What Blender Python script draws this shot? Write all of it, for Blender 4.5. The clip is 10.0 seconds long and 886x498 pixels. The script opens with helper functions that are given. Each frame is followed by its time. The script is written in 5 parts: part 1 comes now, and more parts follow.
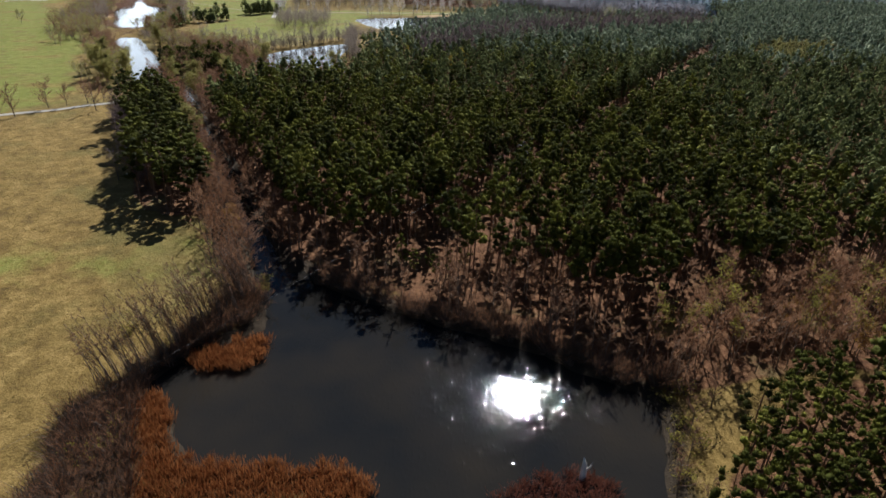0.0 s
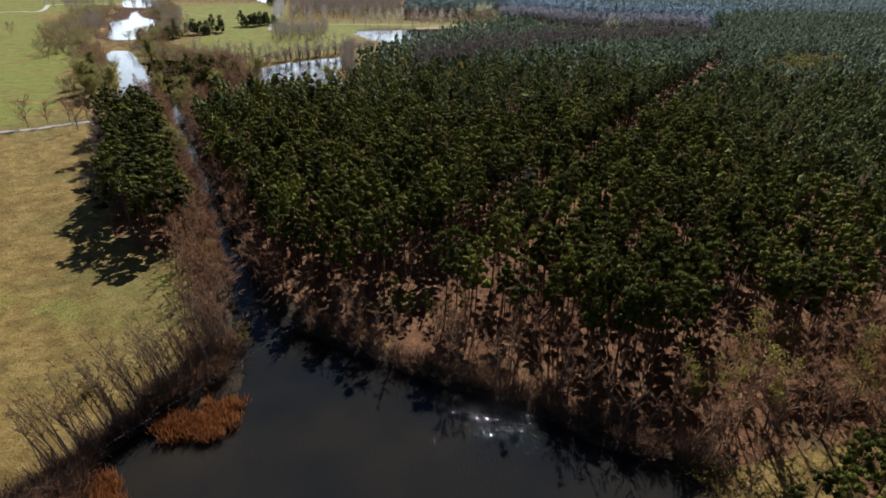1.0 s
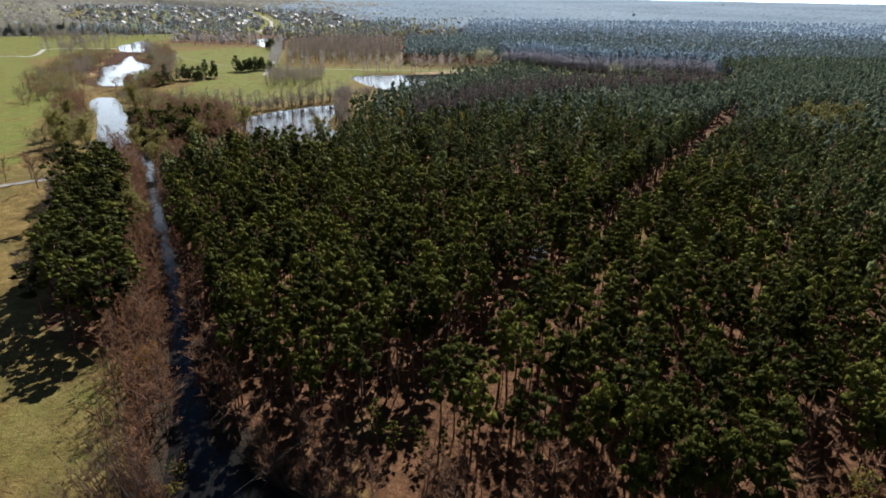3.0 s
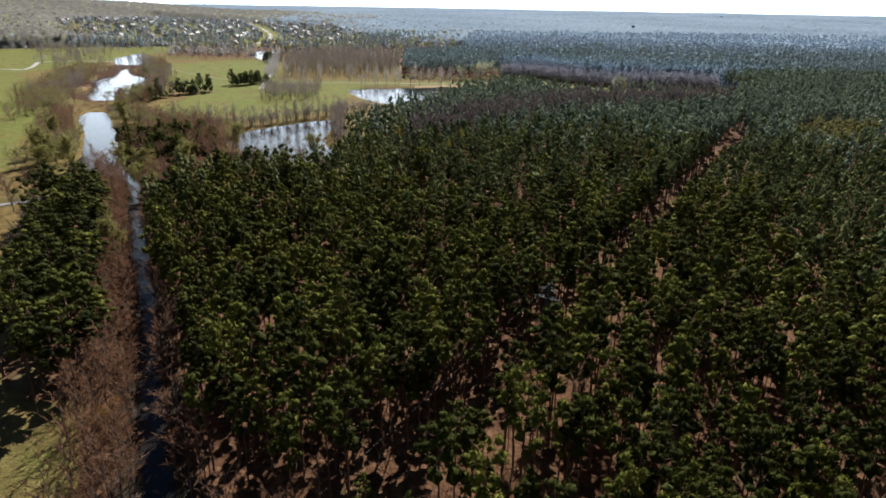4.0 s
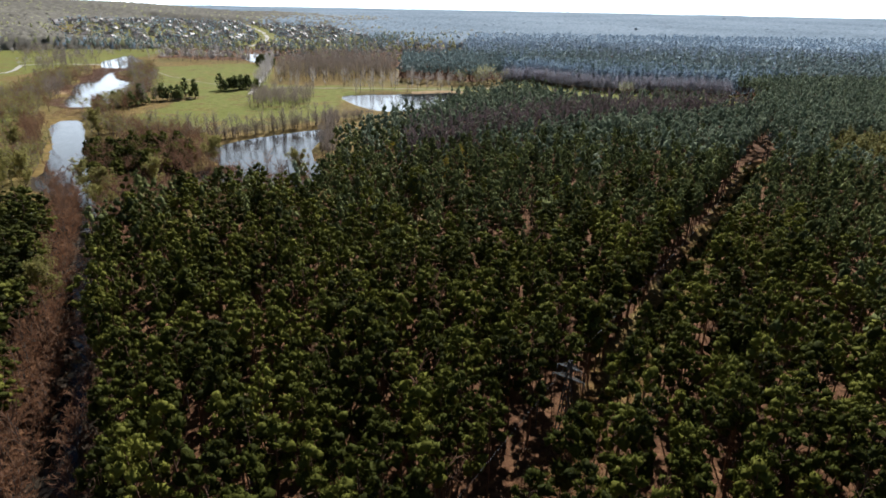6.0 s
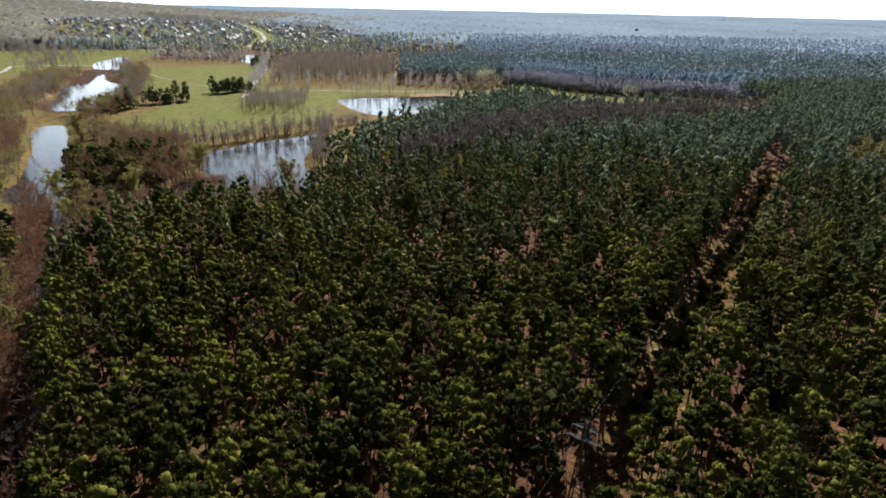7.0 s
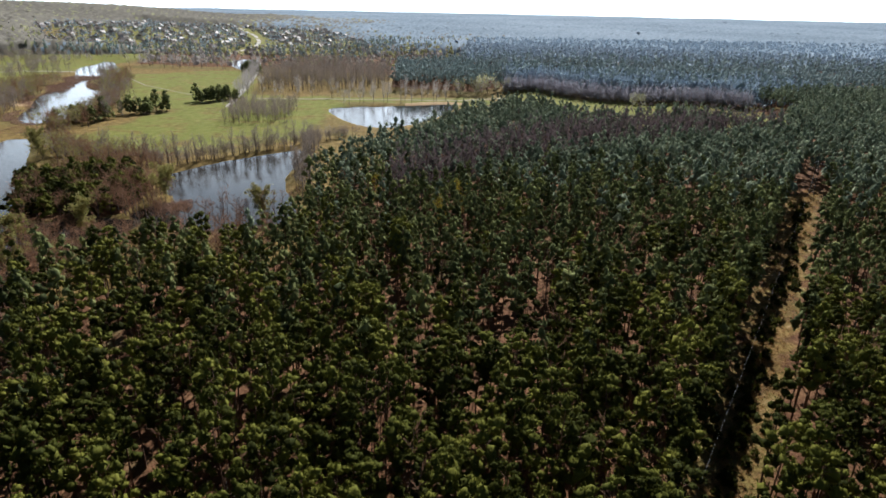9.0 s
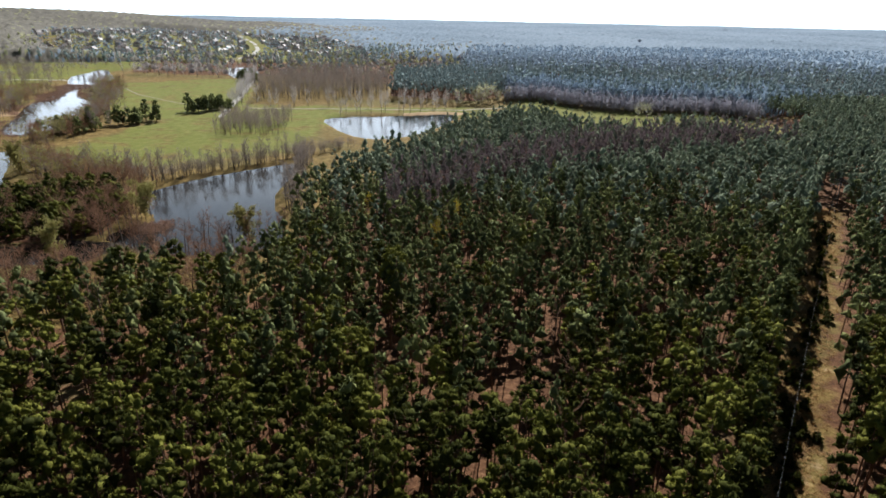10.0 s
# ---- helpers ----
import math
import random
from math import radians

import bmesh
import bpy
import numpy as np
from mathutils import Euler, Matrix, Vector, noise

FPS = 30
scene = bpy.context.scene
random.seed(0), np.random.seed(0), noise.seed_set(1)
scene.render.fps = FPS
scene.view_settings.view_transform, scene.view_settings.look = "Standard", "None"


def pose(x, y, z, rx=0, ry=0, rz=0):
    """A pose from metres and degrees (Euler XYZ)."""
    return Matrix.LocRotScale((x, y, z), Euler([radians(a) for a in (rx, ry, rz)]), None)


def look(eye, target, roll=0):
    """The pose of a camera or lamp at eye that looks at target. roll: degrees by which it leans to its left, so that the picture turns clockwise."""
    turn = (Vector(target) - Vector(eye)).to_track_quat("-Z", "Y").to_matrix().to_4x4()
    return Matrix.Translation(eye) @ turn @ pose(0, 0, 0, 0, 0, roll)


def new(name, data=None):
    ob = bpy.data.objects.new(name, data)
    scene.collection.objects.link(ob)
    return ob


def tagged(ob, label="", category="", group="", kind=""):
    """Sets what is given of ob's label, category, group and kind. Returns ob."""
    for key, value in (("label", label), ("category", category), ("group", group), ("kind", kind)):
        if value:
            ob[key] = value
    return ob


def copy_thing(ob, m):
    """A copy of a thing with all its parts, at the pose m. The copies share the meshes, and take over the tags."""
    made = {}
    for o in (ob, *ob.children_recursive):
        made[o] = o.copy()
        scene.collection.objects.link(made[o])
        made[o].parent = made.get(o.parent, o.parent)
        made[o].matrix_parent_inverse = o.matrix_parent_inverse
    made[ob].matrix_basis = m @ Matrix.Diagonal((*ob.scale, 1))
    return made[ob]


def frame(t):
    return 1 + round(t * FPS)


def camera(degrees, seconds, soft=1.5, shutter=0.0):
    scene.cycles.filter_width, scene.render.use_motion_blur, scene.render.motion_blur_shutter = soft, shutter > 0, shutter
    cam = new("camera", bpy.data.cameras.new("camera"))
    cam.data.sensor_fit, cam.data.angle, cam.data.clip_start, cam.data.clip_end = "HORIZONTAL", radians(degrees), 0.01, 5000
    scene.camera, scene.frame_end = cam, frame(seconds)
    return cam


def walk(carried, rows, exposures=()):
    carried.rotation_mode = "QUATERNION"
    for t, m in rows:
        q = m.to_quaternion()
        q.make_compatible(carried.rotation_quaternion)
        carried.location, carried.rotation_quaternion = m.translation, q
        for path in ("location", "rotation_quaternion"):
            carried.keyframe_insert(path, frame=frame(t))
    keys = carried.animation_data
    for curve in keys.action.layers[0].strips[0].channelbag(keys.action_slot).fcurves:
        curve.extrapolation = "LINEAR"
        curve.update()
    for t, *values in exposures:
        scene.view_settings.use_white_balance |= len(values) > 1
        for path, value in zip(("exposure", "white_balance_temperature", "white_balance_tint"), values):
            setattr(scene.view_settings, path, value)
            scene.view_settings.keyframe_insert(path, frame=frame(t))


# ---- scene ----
cam = camera(72.7, 10.0, 1.65)
PATH = [
    (0, (1.119, -0.712, 62.531), (1.132, 1.063, 61.609), 1.0),
    (0.5, (1.275, 5.893, 62.74), (1.288, 7.668, 61.818), 1.1),
    (1, (1.389, 12.637, 62.833), (1.402, 14.425, 61.936), 1.0),
    (1.5, (1.394, 19.12, 62.808), (1.407, 20.922, 61.939), 1.1),
    (2, (1.709, 25.604, 62.845), (1.72, 27.419, 62.006), 1.0),
    (2.5, (2.057, 31.685, 62.888), (2.068, 33.513, 62.076), 1.0),
    (3, (2.45, 37.995, 62.896), (2.458, 39.835, 62.112), 1.0),
    (3.2, (2.709, 40.471, 62.919), (2.715, 42.315, 62.146), 1.0),
    (4.5, (2.54, 56.082, 63.644), (2.551, 57.936, 62.894), 1.0),
    (5, (2.817, 62.408, 63.461), (2.828, 64.263, 62.713), 1.1),
    (5.5, (3.117, 69.003, 63.488), (3.128, 70.858, 62.739), 1.2),
    (5.7, (3.321, 71.732, 63.489), (3.329, 73.587, 62.74), 1.1),
    (6.8, (3.655, 86.592, 63.789), (3.669, 88.447, 63.041), 1.2),
    (7, (3.818, 89.428, 63.867), (3.83, 91.283, 63.119), 1.2),
    (7.5, (4.245, 96.571, 64.171), (4.257, 98.425, 63.42), 1.2),
    (8, (4.475, 103.549, 64.312), (4.488, 105.404, 63.565), 1.2),
    (8.5, (4.855, 110.205, 64.411), (4.868, 112.063, 63.672), 1.2),
    (9, (5.185, 117.003, 64.605), (5.199, 118.861, 63.864), 1.2),
    (9.5, (5.294, 124.173, 64.455), (5.308, 126.038, 63.734), 1.3),
    (10, (5.684, 131.422, 64.77), (5.697, 133.287, 64.049), 1.2),
]
walk(cam, [(t, look(eye, target, roll)) for t, eye, target, roll in PATH], [(0.0, 0.34, 6020, 10), (10.0, 0.34, 6020, 10)])

# ---- light ----
SUN_EL, SUN_AZ = 40.6, 10.3
world = bpy.data.worlds.new("sky")
scene.world = world
world.use_nodes = True
wn, wl = world.node_tree.nodes, world.node_tree.links
sky = wn.new("ShaderNodeTexSky")
sky.sky_type = 'NISHITA'
sky.sun_disc = False
sky.sun_elevation, sky.sun_rotation = radians(SUN_EL), radians(SUN_AZ)
sky.air_density, sky.dust_density, sky.ozone_density = 1.0, 0.0, 4.0
wl.new(sky.outputs[0], wn["Background"].inputs[0])
wn["Background"].inputs[1].default_value = 0.021


def world_haze():
    """Bright spring haze low over the horizon, strongest below the sun."""
    co = wn.new("ShaderNodeTexCoord")
    sep = wn.new("ShaderNodeSeparateXYZ")
    wl.new(co.outputs["Generated"], sep.inputs[0])
    low = wn.new("ShaderNodeMapRange")
    low.interpolation_type = 'SMOOTHERSTEP'
    wl.new(sep.outputs["Z"], low.inputs[0])
    low.inputs[1].default_value, low.inputs[2].default_value = 0.48, 0.0
    ahead = wn.new("ShaderNodeVectorMath")
    ahead.operation = 'DOT_PRODUCT'
    wl.new(co.outputs["Generated"], ahead.inputs[0])
    ahead.inputs[1].default_value = (math.sin(radians(SUN_AZ)), math.cos(radians(SUN_AZ)), 0)
    side = wn.new("ShaderNodeMapRange")
    side.interpolation_type = 'SMOOTHSTEP'
    wl.new(ahead.outputs["Value"], side.inputs[0])
    side.inputs[1].default_value, side.inputs[2].default_value, side.inputs[3].default_value = 0.2, 0.97, 0.03
    mul = wn.new("ShaderNodeMath")
    mul.operation = 'MULTIPLY'
    wl.new(low.outputs[0], mul.inputs[0])
    wl.new(side.outputs[0], mul.inputs[1])
    glow = wn.new("ShaderNodeBackground")
    glow.inputs[0].default_value, glow.inputs[1].default_value = (0.86, 0.94, 1.0, 1), 2.4
    mx = wn.new("ShaderNodeMixShader")
    wl.new(mul.outputs[0], mx.inputs[0])
    wl.new(wn["Background"].outputs[0], mx.inputs[1])
    wl.new(glow.outputs[0], mx.inputs[2])
    wl.new(mx.outputs[0], wn["World Output"].inputs[0])


world_haze()
sun = new("sun", bpy.data.lights.new("sun", 'SUN'))
sun.data.energy, sun.data.angle, sun.data.color = 5.0, radians(0.53), (1.0, 0.95, 0.88)
sun_dir = Vector((math.sin(radians(SUN_AZ)) * math.cos(radians(SUN_EL)), math.cos(radians(SUN_AZ)) * math.cos(radians(SUN_EL)), math.sin(radians(SUN_EL))))
sun.matrix_world = look(sun_dir * 300, (0, 0, 0))

rng = np.random.default_rng(11)


# ---- materials ----
def material(name):
    m = bpy.data.materials.new(name)
    m.use_nodes = True
    return m, m.node_tree.nodes, m.node_tree.links, m.node_tree.nodes["Principled BSDF"]


def noise_node(n, l, scale, detail=4.0, rough=0.6, co=None):
    t = n.new("ShaderNodeTexNoise")
    t.inputs["Scale"].default_value, t.inputs["Detail"].default_value, t.inputs["Roughness"].default_value = scale, detail, rough
    if co is not None:
        l.new(co, t.inputs["Vector"])
    return t.outputs["Fac"]


def ramp(n, l, fac, stops):
    r = n.new("ShaderNodeValToRGB")
    while len(r.color_ramp.elements) < len(stops):
        r.color_ramp.elements.new(0.5)
    for e, (p, c) in zip(r.color_ramp.elements, stops):
        e.position, e.color = p, (*c, 1)
    l.new(fac, r.inputs[0])
    return r.outputs[0]


def mixc(n, l, fac, a, b, mode='MIX'):
    x = n.new("ShaderNodeMix")
    x.data_type, x.blend_type = 'RGBA', mode
    for sock, v in ((x.inputs[0], fac), (x.inputs[6], a), (x.inputs[7], b)):
        if isinstance(v, (int, float)):
            sock.default_value = v
        elif isinstance(v, tuple):
            sock.default_value = (*v, 1)
        else:
            l.new(v, sock)
    return x.outputs[2]


def calc(n, l, op, a, b):
    x = n.new("ShaderNodeMath")
    x.operation = op
    for sock, v in zip(x.inputs, (a, b)):
        if isinstance(v, (int, float)):
            sock.default_value = v
        else:
            l.new(v, sock)
    return x.outputs[0]


def step(n, l, v, lo, hi):
    x = n.new("ShaderNodeMapRange")
    x.interpolation_type = 'SMOOTHSTEP'
    l.new(v, x.inputs[0])
    x.inputs[1].default_value, x.inputs[2].default_value = lo, hi
    return x.outputs[0]


def attr(n, name):
    a = n.new("ShaderNodeAttribute")
    a.attribute_name = name
    return a.outputs["Fac"]


def leaf_material(name, dark, mid, light, through_colour, translucent=0.3, rough=0.55, sheen=0.0, grain=4.0):
    m, n, l, p = material(name)
    info = n.new("ShaderNodeObjectInfo")
    isl = n.new("ShaderNodeNewGeometry")
    v = calc(n, l, 'ADD', calc(n, l, 'MULTIPLY', attr(n, "tint"), 0.62), calc(n, l, 'MULTIPLY', isl.outputs["Random Per Island"], 0.16))
    v = calc(n, l, 'ADD', v, calc(n, l, 'MULTIPLY', info.outputs["Random"], 0.15))
    fine = noise_node(n, l, grain, 3, 0.7, isl.outputs["Position"])
    v = calc(n, l, 'ADD', v, calc(n, l, 'MULTIPLY', calc(n, l, 'SUBTRACT', fine, 0.46), 0.6))
    bump = n.new("ShaderNodeBump")
    bump.inputs["Strength"].default_value, bump.inputs["Distance"].default_value = 0.5, 0.35 / grain
    l.new(fine, bump.inputs["Height"])
    l.new(bump.outputs[0], p.inputs["Normal"])
    col = ramp(n, l, v, [(0.1, dark), (0.5, mid), (0.9, light)])
    l.new(col, p.inputs["Base Color"])
    p.inputs["Roughness"].default_value = rough
    p.inputs["Specular IOR Level"].default_value = 0.06
    # The bluish sheen imitates haze on the far needles and canopy.
    p.inputs["Sheen Weight"].default_value = sheen
    p.inputs["Sheen Roughness"].default_value = 0.4
    p.inputs["Sheen Tint"].default_value = (0.66, 0.82, 1.0, 1)
    tr = n.new("ShaderNodeBsdfTranslucent")
    l.new(mixc(n, l, 0.5, col, through_colour), tr.inputs[0])
    mx = n.new("ShaderNodeMixShader")
    mx.inputs[0].default_value = translucent
    l.new(p.outputs[0], mx.inputs[1])
    l.new(tr.outputs[0], mx.inputs[2])
    l.new(mx.outputs[0], n["Material Output"].inputs[0])
    return m


def bark_material(name, dark, light, scale=3.0):
    m, n, l, p = material(name)
    co = n.new("ShaderNodeTexCoord")
    isl = n.new("ShaderNodeNewGeometry")
    f = noise_node(n, l, scale, 6, 0.7, co.outputs["Object"])
    f = calc(n, l, 'ADD', calc(n, l, 'MULTIPLY', f, 0.7), calc(n, l, 'MULTIPLY', isl.outputs["Random Per Island"], 0.4))
    l.new(ramp(n, l, f, [(0.25, dark), (0.8, light)]), p.inputs["Base Color"])
    p.inputs["Roughness"].default_value = 0.9
    b = n.new("ShaderNodeBump")
    b.inputs["Strength"].default_value = 0.5
    b.inputs["Distance"].default_value = 0.05
    l.new(f, b.inputs["Height"])
    l.new(b.outputs[0], p.inputs["Normal"])
    return m


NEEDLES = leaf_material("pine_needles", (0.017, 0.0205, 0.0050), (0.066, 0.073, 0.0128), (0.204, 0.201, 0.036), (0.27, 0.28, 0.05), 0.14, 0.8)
# Needles of the further woods: lighter and bluer by distance, haze in the colour.
NEEDLES_FAINT_HAZE = leaf_material("needles_faint_haze", (0.044, 0.055, 0.023), (0.134, 0.153, 0.060), (0.305, 0.32, 0.120), (0.34, 0.375, 0.145), 0.17, 0.9, 0.0, 2.0)
NEEDLES_BACK_HAZE = leaf_material("needles_back_haze", (0.080, 0.105, 0.075), (0.198, 0.242, 0.168), (0.37, 0.41, 0.275), (0.43, 0.49, 0.34), 0.24, 0.9, 0.0, 1.5)
# Deep and far needles: paler blue haze, translucency raised to flatten contrast.
NEEDLES_DEEP_HAZE = leaf_material("needles_deep_haze", (0.21, 0.265, 0.265), (0.28, 0.345, 0.34), (0.36, 0.425, 0.41), (0.46, 0.55, 0.55), 0.5, 0.9, 0.0, 1.2)
NEEDLES_FAR_HAZE = leaf_material("needles_far_haze", (0.35, 0.415, 0.48), (0.395, 0.468, 0.545), (0.435, 0.515, 0.595), (0.52, 0.63, 0.73), 0.65, 0.9, 0.05, 1.0)
LARCH = leaf_material("larch_needles", (0.16, 0.15, 0.065), (0.28, 0.265, 0.11), (0.40, 0.37, 0.16), (0.45, 0.42, 0.18), 0.35, 0.9)
GOLD = leaf_material("golden_leaves", (0.20, 0.145, 0.015), (0.31, 0.235, 0.022), (0.43, 0.345, 0.045), (0.5, 0.42, 0.05), 0.45)
SPRING = leaf_material("spring_leaves", (0.14, 0.125, 0.03), (0.24, 0.215, 0.05), (0.36, 0.32, 0.08), (0.42, 0.38, 0.08), 0.45)
WILLOW = leaf_material("willow_leaves", (0.16, 0.145, 0.05), (0.27, 0.25, 0.085), (0.39, 0.355, 0.13), (0.45, 0.41, 0.14), 0.45)
RUST = leaf_material("bud_leaves", (0.14, 0.07, 0.02), (0.22, 0.12, 0.03), (0.32, 0.19, 0.05), (0.4, 0.22, 0.05), 0.4)
REED = leaf_material("dry_reed", (0.10, 0.032, 0.012), (0.23, 0.078, 0.028), (0.40, 0.19, 0.080), (0.38, 0.15, 0.05), 0.35, 0.7)
POPLAR = leaf_material("poplar_twigs", (0.14, 0.115, 0.098), (0.24, 0.20, 0.17), (0.35, 0.29, 0.245), (0.38, 0.32, 0.27), 0.4, 0.9, 0.0, 2.0)
# Mixed wood on the far hills, greyed with the haze of distance.
HILL_WOOD_HAZE = leaf_material("hazy_hill_wood", (0.185, 0.172, 0.150), (0.275, 0.258, 0.215), (0.37, 0.35, 0.28), (0.4, 0.38, 0.3), 0.3, 0.9, 0.0, 0.25)
STRAW = leaf_material("straw", (0.27, 0.165, 0.073), (0.40, 0.255, 0.118), (0.53, 0.355, 0.185), (0.5, 0.34, 0.15), 0.5, 0.9)
# Birch twigs with mauve-blue haze painted into their colour.
TWIG_HAZE = leaf_material("haze_twigs", (0.24, 0.24, 0.29), (0.34, 0.335, 0.395), (0.44, 0.43, 0.49), (0.48, 0.47, 0.55), 0.6, 0.9, 0.0, 1.5)
GRASS = leaf_material("dry_grass", (0.21, 0.15, 0.058), (0.33, 0.24, 0.098), (0.43, 0.33, 0.14), (0.52, 0.41, 0.15), 0.55, 0.9)
REED_DARK = leaf_material("dark_reed", (0.09, 0.028, 0.02), (0.17, 0.06, 0.04), (0.28, 0.13, 0.095), (0.25, 0.1, 0.06), 0.3, 0.6)
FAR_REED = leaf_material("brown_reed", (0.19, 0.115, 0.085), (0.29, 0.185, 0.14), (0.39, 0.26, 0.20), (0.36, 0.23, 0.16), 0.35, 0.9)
PINE_BARK = bark_material("pine_bark", (0.07, 0.042, 0.03), (0.24, 0.125, 0.075))
ALDER_BARK = bark_material("alder_bark", (0.15, 0.11, 0.08), (0.33, 0.25, 0.19))
BARE_BARK = bark_material("bare_bark", (0.05, 0.04, 0.034), (0.15, 0.115, 0.095))
TWIG = leaf_material("twigs", (0.112, 0.063, 0.041), (0.232, 0.132, 0.084), (0.365, 0.222, 0.145), (0.325, 0.19, 0.118), 0.32, 0.9)
# Far twigs and spring leaves, with distance haze lightening the base colour.
FAR_TWIG_HAZE = leaf_material("far_twigs_haze", (0.28, 0.26, 0.255), (0.42, 0.39, 0.375), (0.55, 0.51, 0.48), (0.58, 0.54, 0.51), 0.45, 0.9, 0.0, 1.0)
FAR_SPRING_HAZE = leaf_material("far_spring_haze", (0.32, 0.33, 0.19), (0.45, 0.455, 0.25), (0.58, 0.57, 0.32), (0.62, 0.61, 0.36), 0.45, 0.9, 0.0, 1.0)
# Far forest roof: pale blue haze put into colour and sheen.
CANOPY_HAZE = leaf_material("hazy_forest_roof", (0.21, 0.275, 0.335), (0.305, 0.385, 0.465), (0.41, 0.495, 0.58), (0.44, 0.54, 0.64), 0.2, 0.9, 0.2, 0.25)
TWIG_RED = leaf_material("red_twigs", (0.125, 0.060, 0.034), (0.258, 0.135, 0.078), (0.40, 0.23, 0.136), (0.37, 0.2, 0.115), 0.36, 0.9)
TWIG_PURPLE = leaf_material("purple_twigs", (0.075, 0.058, 0.062), (0.13, 0.10, 0.106), (0.20, 0.15, 0.15), (0.2, 0.15, 0.15), 0.35, 0.9)


def ground_material():
    m, n, l, p = material("ground")
    geo = n.new("ShaderNodeNewGeometry")
    pos = geo.outputs["Position"]
    n1 = noise_node(n, l, 0.9, 7, 0.7, pos)
    n2 = noise_node(n, l, 0.06, 5, 0.6, pos)
    n3 = noise_node(n, l, 0.25, 6, 0.65, pos)
    n4 = noise_node(n, l, 3.0, 5, 0.7, pos)
    litter = ramp(n, l, calc(n, l, 'ADD', calc(n, l, 'MULTIPLY', n1, 0.6), calc(n, l, 'MULTIPLY', n3, 0.4)),
                  [(0.3, (0.042, 0.019, 0.009)), (0.5, (0.155, 0.075, 0.037)), (0.7, (0.36, 0.196, 0.099))])
    litter = mixc(n, l, step(n, l, n2, 0.58, 0.74), litter, (0.17, 0.14, 0.06))
    dry = ramp(n, l, calc(n, l, 'ADD', calc(n, l, 'MULTIPLY', n3, 0.5), calc(n, l, 'ADD', calc(n, l, 'MULTIPLY', n4, 0.3), calc(n, l, 'MULTIPLY', n1, 0.2))),
               [(0.39, (0.115, 0.076, 0.022)), (0.5, (0.220, 0.148, 0.045)), (0.61, (0.36, 0.25, 0.088))])
    olive = ramp(n, l, calc(n, l, 'ADD', calc(n, l, 'MULTIPLY', n4, 0.5), calc(n, l, 'MULTIPLY', n1, 0.5)),
                 [(0.36, (0.085, 0.088, 0.024)), (0.5, (0.135, 0.134, 0.040)), (0.66, (0.20, 0.185, 0.065))])
    patch = noise_node(n, l, 0.022, 6, 0.62, pos)
    dry = mixc(n, l, calc(n, l, 'MULTIPLY', step(n, l, patch, 0.46, 0.62), 0.5), dry, olive)
    lush = ramp(n, l, calc(n, l, 'ADD', calc(n, l, 'MULTIPLY', n3, 0.6), calc(n, l, 'MULTIPLY', n1, 0.4)),
                [(0.3, (0.120, 0.142, 0.028)), (0.5, (0.192, 0.207, 0.041)), (0.72, (0.31, 0.275, 0.09))])
    wob = calc(n, l, 'MULTIPLY', calc(n, l, 'SUBTRACT', n3, 0.5), 0.9)
    wob2 = calc(n, l, 'MULTIPLY', calc(n, l, 'SUBTRACT', n2, 0.5), 1.6)
    me = step(n, l, calc(n, l, 'ADD', attr(n, "meadow"), wob), 0.35, 0.65)
    gr = step(n, l, calc(n, l, 'ADD', calc(n, l, 'ADD', attr(n, "lush"), wob2), calc(n, l, 'MULTIPLY', wob, 0.5)), 0.3, 0.75)
    sa = step(n, l, calc(n, l, 'ADD', attr(n, "sand"), wob), 0.4, 0.6)
    col = mixc(n, l, me, litter, mixc(n, l, gr, dry, lush))
    col = mixc(n, l, sa, col, mixc(n, l, n4, (0.40, 0.265, 0.145), (0.52, 0.375, 0.215)))
    wet = step(n, l, calc(n, l, 'ADD', attr(n, "wet"), wob), 0.3, 0.7)
    col = mixc(n, l, wet, col, mixc(n, l, n1, (0.028, 0.022, 0.015), (0.075, 0.055, 0.036)))
    l.new(col, p.inputs["Base Color"])
    p.inputs["Roughness"].default_value = 0.95
    p.inputs["Specular IOR Level"].default_value = 0.15
    b = n.new("ShaderNodeBump")
    b.inputs["Strength"].default_value, b.inputs["Distance"].default_value = 0.9, 0.5
    l.new(calc(n, l, 'ADD', n1, calc(n, l, 'MULTIPLY', n4, 0.35)), b.inputs["Height"])
    l.new(b.outputs[0], p.inputs["Normal"])
    return m


